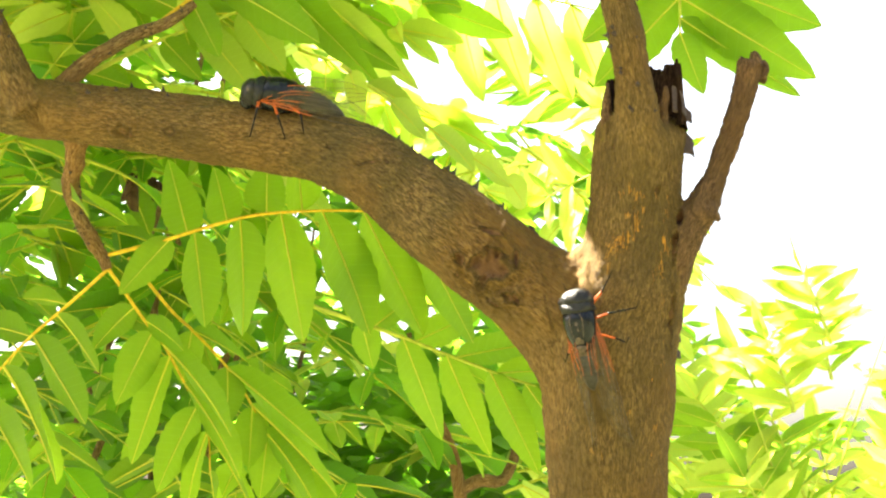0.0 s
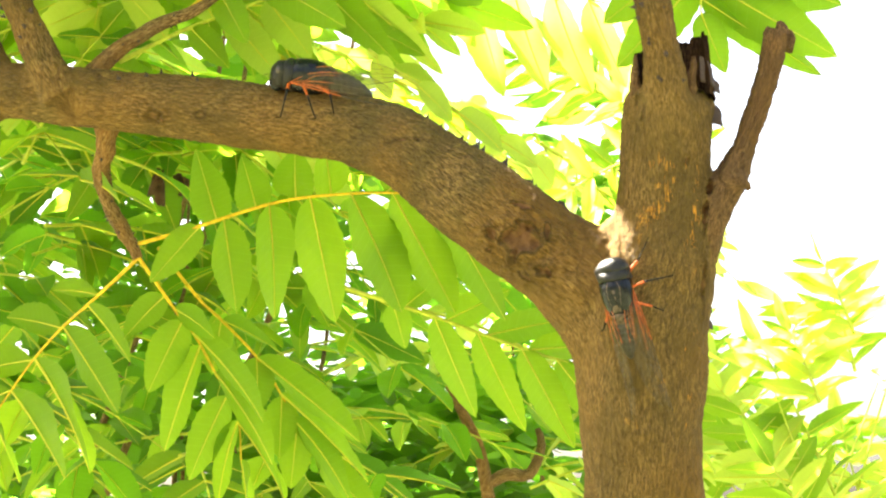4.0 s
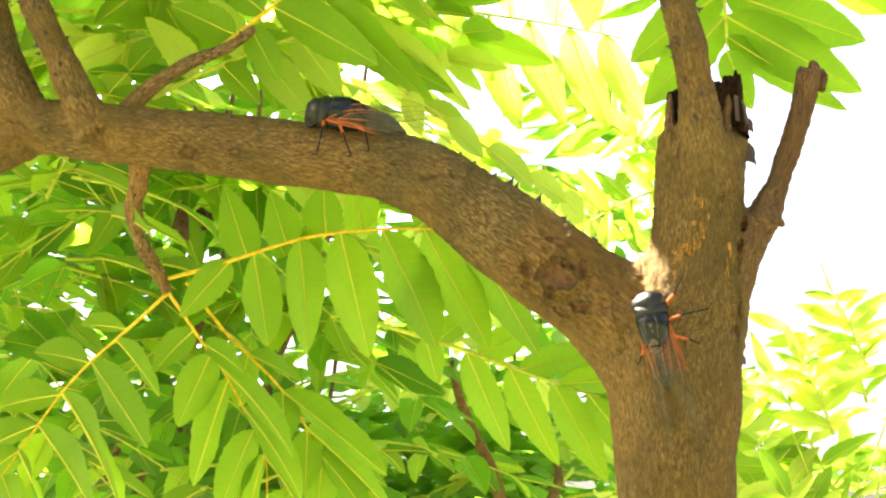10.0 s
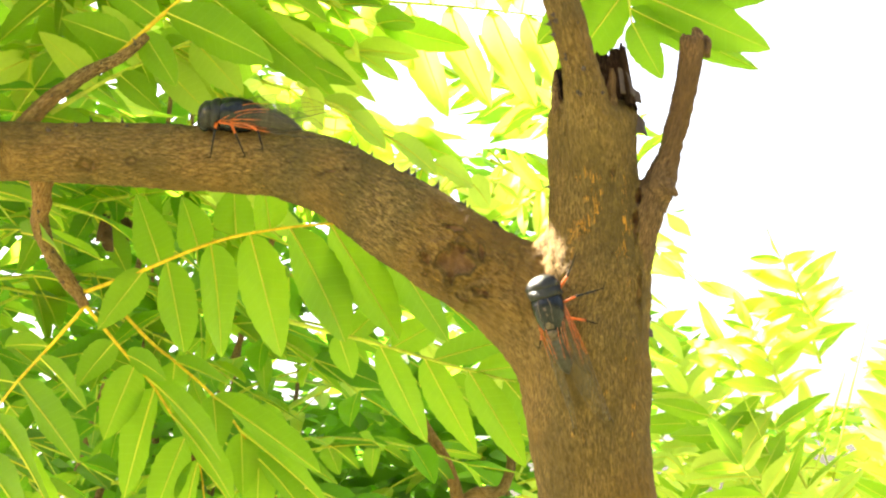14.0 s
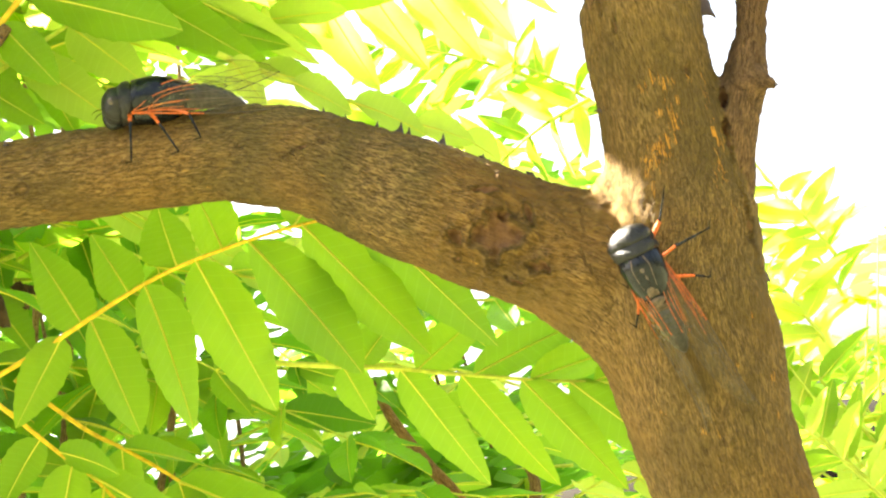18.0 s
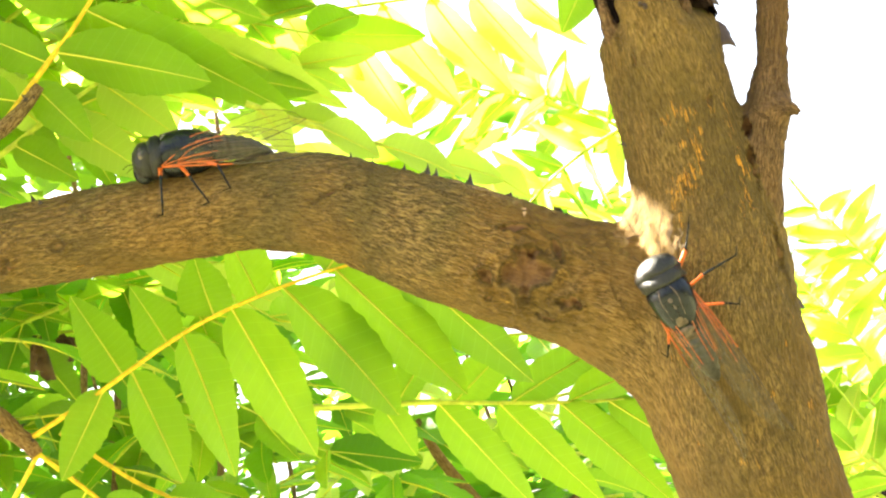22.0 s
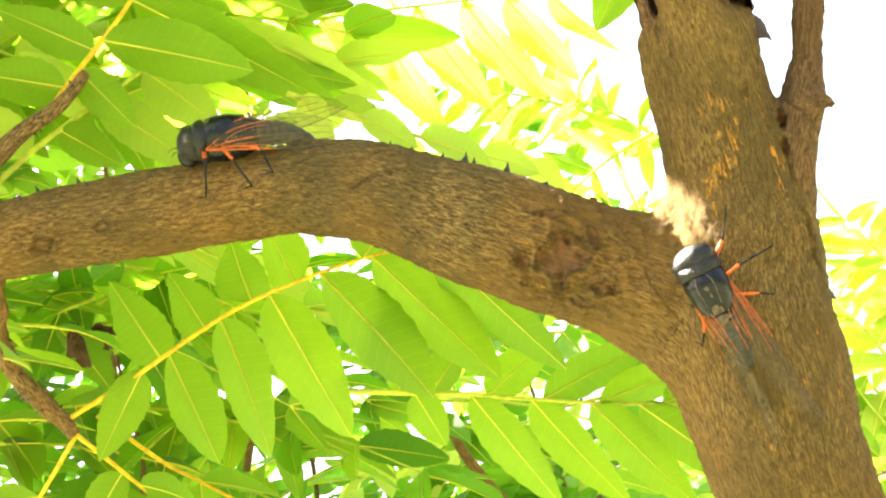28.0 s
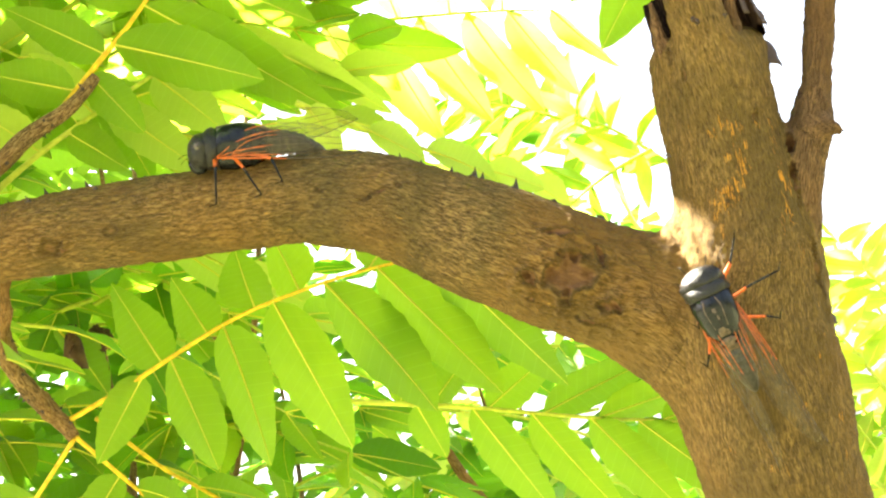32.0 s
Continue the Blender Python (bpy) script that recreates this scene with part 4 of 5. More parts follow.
for k, line in enumerate(SHARDS):
    child("splinter", stem("splinter", own(line), DEAD, 0.0016, 10, 0.45, 260, k * 3.1), tree, None, "dark ragged splinter of dead wood")


def bracket(at, r, seed):
    """A dark curled flake standing off the side of the stem."""
    verts, faces, n, m = [], [], 8, 6
    for layer in (0, 1):
        for i in range(n + 1):
            for j in range(m + 1):
                u, v = i / n - 0.5, j / m
                edge = 1 + 0.18 * noise.noise(Vector((i * 0.9 + seed * 7, j * 0.8, layer * 0.2)))
                curl = 1.3 * v
                verts.append((r * math.sin(curl) * edge * 1.1 - layer * 0.0006, r * 0.9 * (v - 0.5) * edge, r * 2.1 * u * (1 - 0.35 * v) * edge - r * 0.6 * (1 - math.cos(curl))))
    k = m + 1
    off = (n + 1) * k
    for i in range(n):
        for j in range(m):
            q = i * k + j
            faces += [(q, q + k, q + k + 1, q + 1), (off + q, off + q + 1, off + q + k + 1, off + q + k)]
        faces.append((i * k + m, (i + 1) * k + m, off + (i + 1) * k + m, off + i * k + m))
        faces.append((i * k, off + i * k, off + (i + 1) * k, (i + 1) * k))
    for i in (0, n):
        faces += [(i * k + j, i * k + j + 1, off + i * k + j + 1, off + i * k + j) for j in range(m)]
    child("bark_flake", mesh_from("bark_flake", verts, faces, [THORN]), tree, Matrix.Translation(own([at])[0]), "dark curled flake on the stem")


bracket((0.0265, 0.6573, 1.7091), 0.0024, 5)
bracket((0.0417, 0.6614, 1.6994), 0.0026, 6)
bracket((0.0442, 0.658, 1.696), 0.0018, 7)
bracket((0.1105, 0.6175, 1.7435), 0.0032, 1)
bracket((0.11, 0.6225, 1.7315), 0.0050, 3)
# larger dark lobe set in the mouth of the hollow
bracket((0.1035, 0.6095, 1.748), 0.0060, 8)

for k, at in enumerate([(0.1157, 0.6431, 1.6793), (0.1116, 0.6476, 1.6676), (0.1114, 0.6503, 1.6603), (0.1114, 0.653, 1.6531), (0.1117, 0.6555, 1.6467), (0.1114, 0.6581, 1.6398), (0.1092, 0.6621, 1.6272)]):
    bracket((at[0] - 0.0022, at[1], at[2]), 0.0013 + 0.0005 * (k % 3), 20 + k)
for at, way, h in [((0.0690, 0.6345, 1.7085), (-1, 0, 0.3), 0.0030), ((0.0545, 0.6560, 1.6870), (-0.2, 0, 1), 0.0050), ((0.0475, 0.6585, 1.6850), (-0.3, 0, 1), 0.0030)]:
    up = Vector(way).normalized()
    across = up.cross(Vector((0, 1, 0))).normalized()
    child("thorn", PRICKLE, tree, Matrix.Translation(own([at])[0]) @ Matrix((across, up.cross(across), up)).transposed().to_4x4() @ Matrix.Diagonal((h, h, h, 1)))

# ---- cicadas ----
BLACK = plain("cicada_black", (0.007, 0.008, 0.009), 0.17, 0.6, 420, 0.2, 0.22, 0.0)
HEAD = plain("cicada_head", (0.010, 0.009, 0.008), 0.36, 0.6, 1100, 1.0, 0.3)
DUSK = plain("cicada_dusky", (0.075, 0.048, 0.030), 0.45, 0.8, 600, 0.6)
EYE = plain("cicada_eye", (0.05, 0.035, 0.025), 0.15, 0.3, 900, 0, 0.6)
ORANGE = plain("cicada_orange", (0.42, 0.078, 0.006), 0.4, 0.35, 900)
ABDOMEN = plain("cicada_abdomen", (0.032, 0.028, 0.025), 0.38, 0.7, 700, 0.5, 0.4)
VEIN = plain("cicada_dark_vein", (0.05, 0.03, 0.015), 0.4, 0.3, 600)


def membrane():
    m, nodes, links, p = material("wing_membrane")
    clear = nodes.new("ShaderNodeBsdfTransparent")
    clear.inputs[0].default_value = (0.90, 0.88, 0.78, 1)
    co = nodes.new("ShaderNodeTexCoord").outputs["Object"]
    n = noise_node(nodes, links, co, 400, 3)
    links.new(bump(nodes, links, n, 0.2, 0.0004), p.inputs["Normal"])
    p.inputs["Base Color"].default_value = (0.20, 0.17, 0.11, 1)
    p.inputs["Roughness"].default_value = 0.22
    mx = nodes.new("ShaderNodeMixShader")
    links.new(ramp(nodes, links, n, [(0.35, (0.05, 0.05, 0.05)), (0.7, (0.17, 0.17, 0.17))]), mx.inputs[0])
    links.new(clear.outputs[0], mx.inputs[1])
    links.new(p.outputs[0], mx.inputs[2])
    links.new(mx.outputs[0], nodes["Material Output"].inputs[0])
    return m


MEMBRANE = membrane()


def lathe(name, rows, mat, sides=24, lumps=0.0, flat=0.0):
    """A body of rings along x: (x, half width, half height, centre height)."""
    verts, faces = [], []
    for x, w, h, z in rows:
        for k in range(sides):
            a = 2 * math.pi * k / sides
            r = 1 + lumps * noise.noise(Vector((x * 400, math.cos(a) * 2, math.sin(a) * 2)))
            verts.append((x, math.cos(a) * w * r, z + math.sin(a) * h * r * (1 - flat * (math.sin(a) < 0))))
    n = len(rows)
    faces = [(i * sides + k, (i + 1) * sides + k, (i + 1) * sides + (k + 1) % sides, i * sides + (k + 1) % sides) for i in range(n - 1) for k in range(sides)]
    faces += [tuple(range(sides)), tuple((n - 1) * sides + k for k in range(sides))[::-1]]
    return mesh_from(name, verts, faces, [mat])


def oval(name, c, r, mat, n=14, lumps=0.0):
    rows = []
    for i in range(n + 1):
        a = math.pi * i / n
        rows.append((c[0] + r[0] * math.cos(a), max(1e-5, r[1] * math.sin(a)), max(1e-5, r[2] * math.sin(a)), c[2]))
    me = lathe(name, rows[::-1], mat, 20, lumps)
    me.transform(Matrix.Translation((0, c[1], 0)))
    return me


def wire(name, pts, r, mat, taper=0.6):
    n = len(pts)
    v, f, _ = tube([(*p, r * (1 - (1 - taper) * i / max(1, n - 1))) for i, p in enumerate(pts)], 0.0012, 6)
    return mesh_from(name, v, f, [mat])


def wing(parent, side, root, tip, inner, width, name, orange_to):
    """A clear wing with raised veins: the front edge runs from root to tip, the rear edge bellies towards 'inner'."""
    B, C, D = (Vector((v[0], v[1] * side, v[2])) for v in (root, tip, inner))
    e1 = C - B
    length = e1.length
    e1.normalize()
    e2 = (D - B) - e1 * (D - B).dot(e1)
    e2.normalize()
    e3 = e1.cross(e2) * side

    def edge(u):
        return width * (math.sin(math.pi * min(1, u ** 0.75)) ** 0.6) * (0.75 + 0.3 * u)

    def front(u):
        return -width * 0.10 * math.sin(math.pi * u)

    def spot(u, v):
        lo, hi = front(u), edge(u)
        y = lo + (hi - lo) * v
        return B + e1 * u * length + e2 * y + e3 * (0.0012 * math.sin(math.pi * v) + 0.001 * math.sin(6 * u))

    n, m = 20, 6
    verts = [spot(i / n, j / m) for i in range(n + 1) for j in range(m + 1)]
    faces = [(i * (m + 1) + j, (i + 1) * (m + 1) + j, (i + 1) * (m + 1) + j + 1, i * (m + 1) + j + 1) for i in range(n) for j in range(m)]
    ob = child(name, mesh_from(name, verts, faces, [MEMBRANE]), parent)
    veins = [
        [(0, 0), (0.2, 0), (0.45, 0), (0.7, 0), (0.9, 0.02), (1, 0.3)],
        [(0, 0.1), (0.2, 0.10), (0.42, 0.10), (0.6, 0.16), (0.8, 0.25), (0.95, 0.3)],
        [(0, 0.2), (0.15, 0.28), (0.32, 0.32), (0.5, 0.36), (0.7, 0.42), (0.9, 0.5)],
        [(0, 0.3), (0.15, 0.45), (0.3, 0.52), (0.48, 0.56), (0.66, 0.62), (0.82, 0.72)],
        [(0, 0.5), (0.14, 0.65), (0.28, 0.72), (0.42, 0.78), (0.56, 0.84), (0.7, 0.95)],
        [(0.02, 1), (0.2, 1), (0.4, 1), (0.6, 1), (0.8, 1), (0.95, 1)],
        [(0.42, 0.10), (0.44, 0.2), (0.46, 0.34)],
        [(0.32, 0.32), (0.33, 0.42), (0.35, 0.53)],
        [(0.42, 0.55), (0.41, 0.66), (0.42, 0.78)],
        [(0.62, 0.17), (0.63, 0.28), (0.65, 0.40)],
        [(0.62, 0.41), (0.60, 0.52), (0.6, 0.6)],
    ]
    for k, line in enumerate(veins):
        near = [p for p in line if p[0] <= orange_to + 0.02 and k < 6 and k != 3]
        far = [p for p in line if p[0] >= orange_to - 0.2]
        r = 0.00036 if k < 1 else 0.00019
        if len(near) > 1:
            child("vein", wire("vein", [spot(*p) for p in near], r, ORANGE, 0.75), ob, None, "orange wing vein")
        if len(far) > 1 and len(near) < len(line):
            child("vein", wire("vein", [spot(*p) for p in far], r * 0.8, VEIN, 0.5), ob, None, "thin dark wing vein")
    return ob


def cicada(m, label, lift, root, wings, legs):
    """A large black cicada, head along x, back along z, 48 mm long. wings: tip and rear edge of the right and the left wing; legs: root, side, knee, foot, girth."""
    top = tagged(empty("cicada"), label, "cicada", group="cicadas on the tree")
    top.matrix_basis = m
    z = lift
    child("head", lathe("head", [(0.0254, 0.0022, 0.0026, z - 0.0006), (0.0248, 0.0052, 0.0048, z - 0.0004), (0.0236, 0.0078, 0.0062, z - 0.0002), (0.0218, 0.0094, 0.0070, z), (0.0200, 0.0100, 0.0075, z + 0.0003), (0.0184, 0.0099, 0.0076, z + 0.0004), (0.0176, 0.0092, 0.0068, z + 0.0003)], HEAD, 32, 0.20), top)
    child("snout", oval("snout", (0.0218, 0, z - 0.0038), (0.0040, 0.0038, 0.0050), BLACK, 12, 0.08), top)
    for s in (-1, 1):
        child("eye", oval("eye", (0.0205, s * 0.0088, z + 0.0014), (0.0019, 0.0013, 0.0021), EYE, 10), top, None, "dark glossy bulging eye")
        child("feeler", wire("feeler", [(0.0238, s * 0.004, z - 0.001), (0.027, s * 0.006, z - 0.001), (0.029, s * 0.007, z - 0.0025)], 0.0002, BLACK, 0.4), top)
    child("collar", lathe("collar", [(0.0186, 0.0094, 0.0072, z + 0.0003), (0.0180, 0.0101, 0.0078, z + 0.0004), (0.0164, 0.0104, 0.0082, z + 0.0005), (0.0146, 0.0106, 0.0085, z + 0.0006), (0.0136, 0.0104, 0.0083, z + 0.0005), (0.0130, 0.0096, 0.0074, z + 0.0004)], HEAD, 32, 0.14), top, None, "wrinkled black collar plate")
    child("thorax", lathe("thorax", [(0.0138, 0.0094, 0.0074, z + 0.0002), (0.0130, 0.0100, 0.0084, z + 0.0004), (0.0100, 0.0102, 0.0091, z + 0.0005), (0.0065, 0.0099, 0.0094, z + 0.0006), (0.0030, 0.0093, 0.0093, z + 0.0005), (-0.0005, 0.0084, 0.0087, z + 0.0003), (-0.0032, 0.0071, 0.0077, z + 0.0001), (-0.0055, 0.0055, 0.0064, z), (-0.0078, 0.0042, 0.0054, z - 0.0002), (-0.0095, 0.0036, 0.0047, z - 0.0004)], BLACK, 32, 0.03), top, None, "glossy black back plate")
    for sg in (-1, 1):
        child("back_groove", wire("back_groove", [(0.0128, sg * 0.0028, z + 0.0088), (0.0090, sg * 0.0040, z + 0.0090), (0.0045, sg * 0.0036, z + 0.0092), (0.0005, sg * 0.0030, z + 0.0086)], 0.00028, DUSK, 0.7), top, None, "thin dull groove")
    child("back_stripe", lathe("back_stripe", [(0.0105, 0.0006, 0.0005, z + 0.0087), (0.0080, 0.0014, 0.0006, z + 0.0093), (0.0040, 0.0017, 0.0006, z + 0.0092), (0.0, 0.0022, 0.0006, z + 0.0086), (-0.0030, 0.0026, 0.0006, z + 0.0079)], DUSK, 12), top, None, "dull brown stripe down the back")
    child("back_cross", lathe("back_cross", [(-0.0040, 0.0020, 0.0008, z + 0.0066), (-0.0055, 0.0046, 0.0010, z + 0.0060), (-0.0070, 0.0018, 0.0012, z + 0.0055), (-0.0085, 0.0040, 0.0009, z + 0.0047), (-0.0096, 0.0030, 0.0006, z + 0.0042)], DUSK, 16), top, None, "brown raised cross")
    rows = []
    for i in range(29):
        f = i / 28
        ring = 1 - 0.12 * (i % 4 == 0)
        w = 0.0060 * (1 - f ** 2.4) ** 0.7 + 0.0004
        rows.append((-0.0070 - 0.0225 * f, w * ring, (w * 0.86) * ring, z - 0.0004 - 0.0062 * f * f))
    child("abdomen", lathe("abdomen", rows, ABDOMEN, 26, 0.04), top, None, "dusky ringed abdomen")
    for s, (tip, inner, tint) in zip((-1, 1), wings):
        wing(top, s, (root[0], 0.0088, z + root[1]), tip, inner, 0.0160, "forewing", tint)
        wing(top, s, (root[0] - 0.006, 0.0084, z + root[1]), tuple(a * 0.45 + b * 0.55 for a, b in zip((0.0020, 0.0084, z), tip)), inner, 0.0100, "hindwing", tint + 0.12)
    for x, s, knee, foot, thigh in legs:
        hip = (x, s * 0.0062, z - 0.0045)
        leg = child("leg", wire("leg", [hip, ((hip[0] + knee[0]) / 2, (hip[1] + knee[1]) / 2, (hip[2] + knee[2]) / 2 + 0.0004), knee], thigh, ORANGE, 0.8), top, None, "orange-red upper leg")
        mid = tuple((a + b) / 2 for a, b in zip(knee, foot))
        child("shin", wire("shin", [knee, mid, foot], 0.00055, BLACK, 0.6), leg, None, "thin black shin")
        child("claw", wire("claw", [foot, (foot[0] + 0.0018, foot[1] + s * 0.001, foot[2] - 0.0003), (foot[0] + 0.003, foot[1] + s * 0.0022, foot[2] - 0.0008)], 0.0003, BLACK, 0.4), leg)
    return top


def stand(at, forward, up):
    x = Vector(forward).normalized()
    z = Vector(up)
    z = (z - x * z.dot(x)).normalized()
    return Matrix.Translation(at) @ Matrix((x, z.cross(x), z)).transposed().to_4x4()


TRUNK_CICADA = cicada(stand((0.0648, 0.6315, 1.6448), (-0.0072, -0.0095, 0.0435), (-0.34, -0.94, 0.0)) @ Matrix.Diagonal((0.85, 0.74, 0.80, 1)), "black cicada with orange-veined clear wings clinging head-up to bark", 0.0085, (0.0105, -0.0005), [((-0.060, 0.0190, 0.0005), (-0.014, 0.0050, 0.0130), 0.48), ((-0.062, 0.0060, 0.0005), (-0.014, 0.0030, 0.0130), 0.42)], [
    (0.015, -1, (0.0215, -0.0150, 0.0045), (0.0300, -0.0215, 0.0005), 0.00115), (0.008, -1, (0.0100, -0.0165, 0.0030), (0.0105, -0.0330, -0.0035), 0.00075),
    (0.001, -1, (-0.0035, -0.0185, 0.0020), (-0.0070, -0.0240, -0.0020), 0.0008), (0.015, 1, (0.0165, 0.0098, 0.0010), (0.0200, 0.0105, -0.0050), 0.00105),
    (0.008, 1, (0.0050, 0.0105, -0.0010), (0.0020, 0.0120, -0.0070), 0.0008), (0.001, 1, (-0.0080, 0.0120, 0.0004), (-0.0130, 0.0160, -0.0030), 0.0008)])
LIMB_CICADA = cicada(stand((-0.0760, 0.6630, 1.7588), (-0.0486, -0.004, 0.0048), (0.0, -0.22, 0.97)) @ Matrix.Diagonal((0.94, 0.82, 0.94, 1)), "black cicada with orange-veined clear wings resting along a limb", 0.0085, (0.0140, -0.0045), [((-0.0450, 0.0060, 0.0135), (-0.014, 0.0000, 0.0200), 0.12), ((-0.0460, 0.0125, -0.0030), (-0.012, 0.0070, 0.0135), 0.45)], [
    (0.015, 1, (0.0150, 0.0130, 0.0005), (0.0170, 0.0155, -0.0150), 0.00105), (0.008, 1, (0.0045, 0.0140, -0.0020), (-0.0010, 0.0150, -0.0140), 0.0008),
    (0.001, 1, (-0.0070, 0.0135, 0.0), (-0.0100, 0.0150, -0.0100), 0.0008), (0.015, -1, (0.0180, -0.0110, 0.0008), (0.0220, -0.0130, -0.0060), 0.00105),
    (0.008, -1, (0.0040, -0.0130, 0.0008), (0.0010, -0.0150, -0.0070), 0.0008), (0.001, -1, (-0.0070, -0.0125, 0.0008), (-0.0100, -0.0140, -0.0060), 0.0008)])

# ---- foliage behind and above ----
def thicket(label, foot, spots, size, seed, rise=(-0.2, 0.5), category="bush", stalk=None, reach=1.0, kinds=None):
    """A leafy plant with its stem at foot and pinnate leaves round the given centres (x, y, z, spread x, y, z, count)."""
    rnd = random.Random(seed)
    f = Vector((*foot, 0))
    top = tagged(empty("leafy_bush", f), label, category, group="bushes behind the tree")
    for x, y, z, sx, sy, sz, count in spots:
        c = Vector((x, y, z)) - f
        child("branch", stem("branch", [(0, 0, -0.02, 0.008), (c.x * 0.3, c.y * 0.3 + 0.05, c.z * 0.5, 0.005), (c.x * 0.9, c.y + sy + 0.4, c.z * 0.88, 0.0028), (c.x, c.y + sy + 0.4, c.z, 0.0015)], TWIG_BARK, 0.02, 8, 0.1), top)
        for _ in range(count):
            b = Vector((x + rnd.uniform(-sx, sx), y + rnd.uniform(-sy, sy), z + rnd.uniform(-sz, sz)))
            an = rnd.uniform(0, 2 * math.pi)
            way = Vector((math.cos(an), math.sin(an) * 0.6, rnd.uniform(*rise)))
            turn = (rnd.uniform(0.14, 0.22) * reach, size * rnd.uniform(0.8, 1.2), rnd.uniform(0.2, 0.6))
            wild_leaf(top, b - f, way, turn[0], 5, turn[1], turn[2], rnd, stalk, None, kinds)
    return top


def small_leaves(label, foot, spots, size, seed, blade=LEAF):
    """Far foliage, too dense to count: leaflets round the centres (x, y, z, spread x, y, z, count)."""
    rng = np.random.default_rng(seed)
    half = (0.0, 0.30, 0.5, 0.42, 0.2, 0.0)
    verts, faces, uv = [], [], []
    for x, y, z, sx, sy, sz, count in spots:
        clumps = rng.uniform(-1, 1, (max(1, count // 14), 3)) * (sx, sy, sz) + (x, y, z)
        for c in clumps:
            an = rng.uniform(0, 2 * math.pi)
            way = np.array((math.cos(an), math.sin(an) * 0.5, rng.uniform(-0.3, 0.4)))
            way /= np.linalg.norm(way)
            out = np.cross(way, (0, 0, 1))
            out /= np.linalg.norm(out)
            for k in range(14):
                b = c + way * (k // 2) * size * 0.42 - np.array((0, 0, 0.02 * (k // 2) ** 1.5 * size * 2))
                d = out * (1 if k % 2 else -1) + way * 0.5 + rng.normal(0, 0.22, 3) + (0, 0, -0.35)
                d /= np.linalg.norm(d)
                w = np.cross(d, np.array((0, 0.5, 1)) + rng.normal(0, 0.4, 3))
                w /= np.linalg.norm(w)
                nn = np.cross(d, w)
                ln = size * rng.uniform(0.75, 1.2)
                if any(in_gap(b + d * ln * e, s) for e, s in ((0.05, 0.003), (0.3, 0.01), (0.5, 0.012), (0.7, 0.01), (0.95, 0.003))):
                    continue
                o = len(verts)
                for i, h in enumerate(half):
                    t = i / 5
                    mid = b + d * ln * t - nn * ln * 0.08 * t * t
                    for s in (-1, 0, 1):
                        verts.append(mid + w * s * h * ln * 0.36 + nn * abs(s) * 0.04 * h * ln)
                        uv.append((t, s * h))
                for i in range(5):
                    for s in (0, 1):
                        a = o + i * 3 + s
                        faces.append((a, a + 3, a + 4, a + 1))
    me = mesh_from("foliage", verts, faces, [blade])
    layer = me.uv_layers.new(name="UVMap")
    loops = np.empty(len(me.loops), np.int32)
    me.loops.foreach_get("vertex_index", loops)
    layer.data.foreach_set("uv", np.array(uv, np.float32)[loops].ravel())
    return tagged(new("foliage", me), label, "foliage", kind="stuff")


DRY = plain("dry_brown", (0.075, 0.042, 0.02), 0.7, 0.6, 120, 0.6, 0.15)


def withered(at, size, seed, parent):
    """A brown withered clump, curled up and crumpled, hanging in the bush."""
    rnd = random.Random(seed)
    n, m = 12, 8
    for k in range(3):
        lean, roll = rnd.uniform(-0.5, 0.5), rnd.uniform(0, 6.28)
        verts, faces = [], []
        for layer in (0, 1):
            for i in range(n + 1):
                for j in range(m + 1):
                    u, v = i / n, j / m - 0.5
                    half = size * 0.42 * math.sin(math.pi * (0.06 + 0.88 * u)) ** 0.7 * (1 + 0.35 * noise.noise(Vector((i * 0.7, seed, j * 0.2))))
                    r = size * 0.30
                    a = v * 2 * half / r + 0.9 * noise.noise(Vector((u * 3, v * 3, seed + k)))
                    q = r - layer * size * 0.03
                    verts.append((math.sin(a) * q + lean * size * u, q * (math.cos(a) - 0.6), -size * (u - 0.4) + 0.12 * size * noise.noise(Vector((i * 0.5, j * 0.6, seed)))))
        w = m + 1
        off = (n + 1) * w
        for i in range(n):
            for j in range(m):
                q = i * w + j
                faces += [(q, q + w, q + w + 1, q + 1), (off + q, off + q + 1, off + q + w + 1, off + q + w)]
            faces += [(i * w, off + i * w, off + (i + 1) * w, (i + 1) * w), (i * w + m, (i + 1) * w + m, off + (i + 1) * w + m, off + i * w + m)]
        for i in (0, n):
            faces += [(i * w + j, i * w + j + 1, off + i * w + j + 1, off + i * w + j) for j in range(m)]
        place = Matrix.Translation(Vector(at) - parent.location + Vector((rnd.uniform(-0.5, 0.5), rnd.uniform(0, 0.6), rnd.uniform(-0.5, 0.5))) * size)
        child("withered_leaf", mesh_from("withered_leaf", verts, faces, [DRY]), parent, place @ Matrix.Rotation(roll, 4, "Z"), "dark brown curled withered clump")


# half of these leaflets take the darkened blade, for the shade in the bush
bush_left = thicket("dense bush of large feathered green leaves", (-0.3, 1.15), [(-0.3031, 1.0042, 1.7313, 0.1162, 0.1, 0.1302, 22), (-0.2812, 0.8992, 1.7924, 0.0937, 0.07, 0.0439, 12), (-0.1283, 1.0759, 1.6829, 0.0962, 0.1, 0.1009, 13)], 0.062, 1, kinds=LEAFLETS[:4] + SHADED_LEAFLETS[:4])
thicket("leafy crown bough of broad green leaflets", (-0.45, 1.2), [(-0.2773, 0.8682, 1.9145, 0.1068, 0.125, 0.0573, 13), (-0.1713, 0.8456, 1.9486, 0.0404, 0.09, 0.0318, 6), (-0.1354, 0.977, 1.8837, 0.0412, 0.075, 0.0211, 3)], 0.066, 2, kinds=LEAFLETS[:4] + LIT_LEAFLETS[:4])
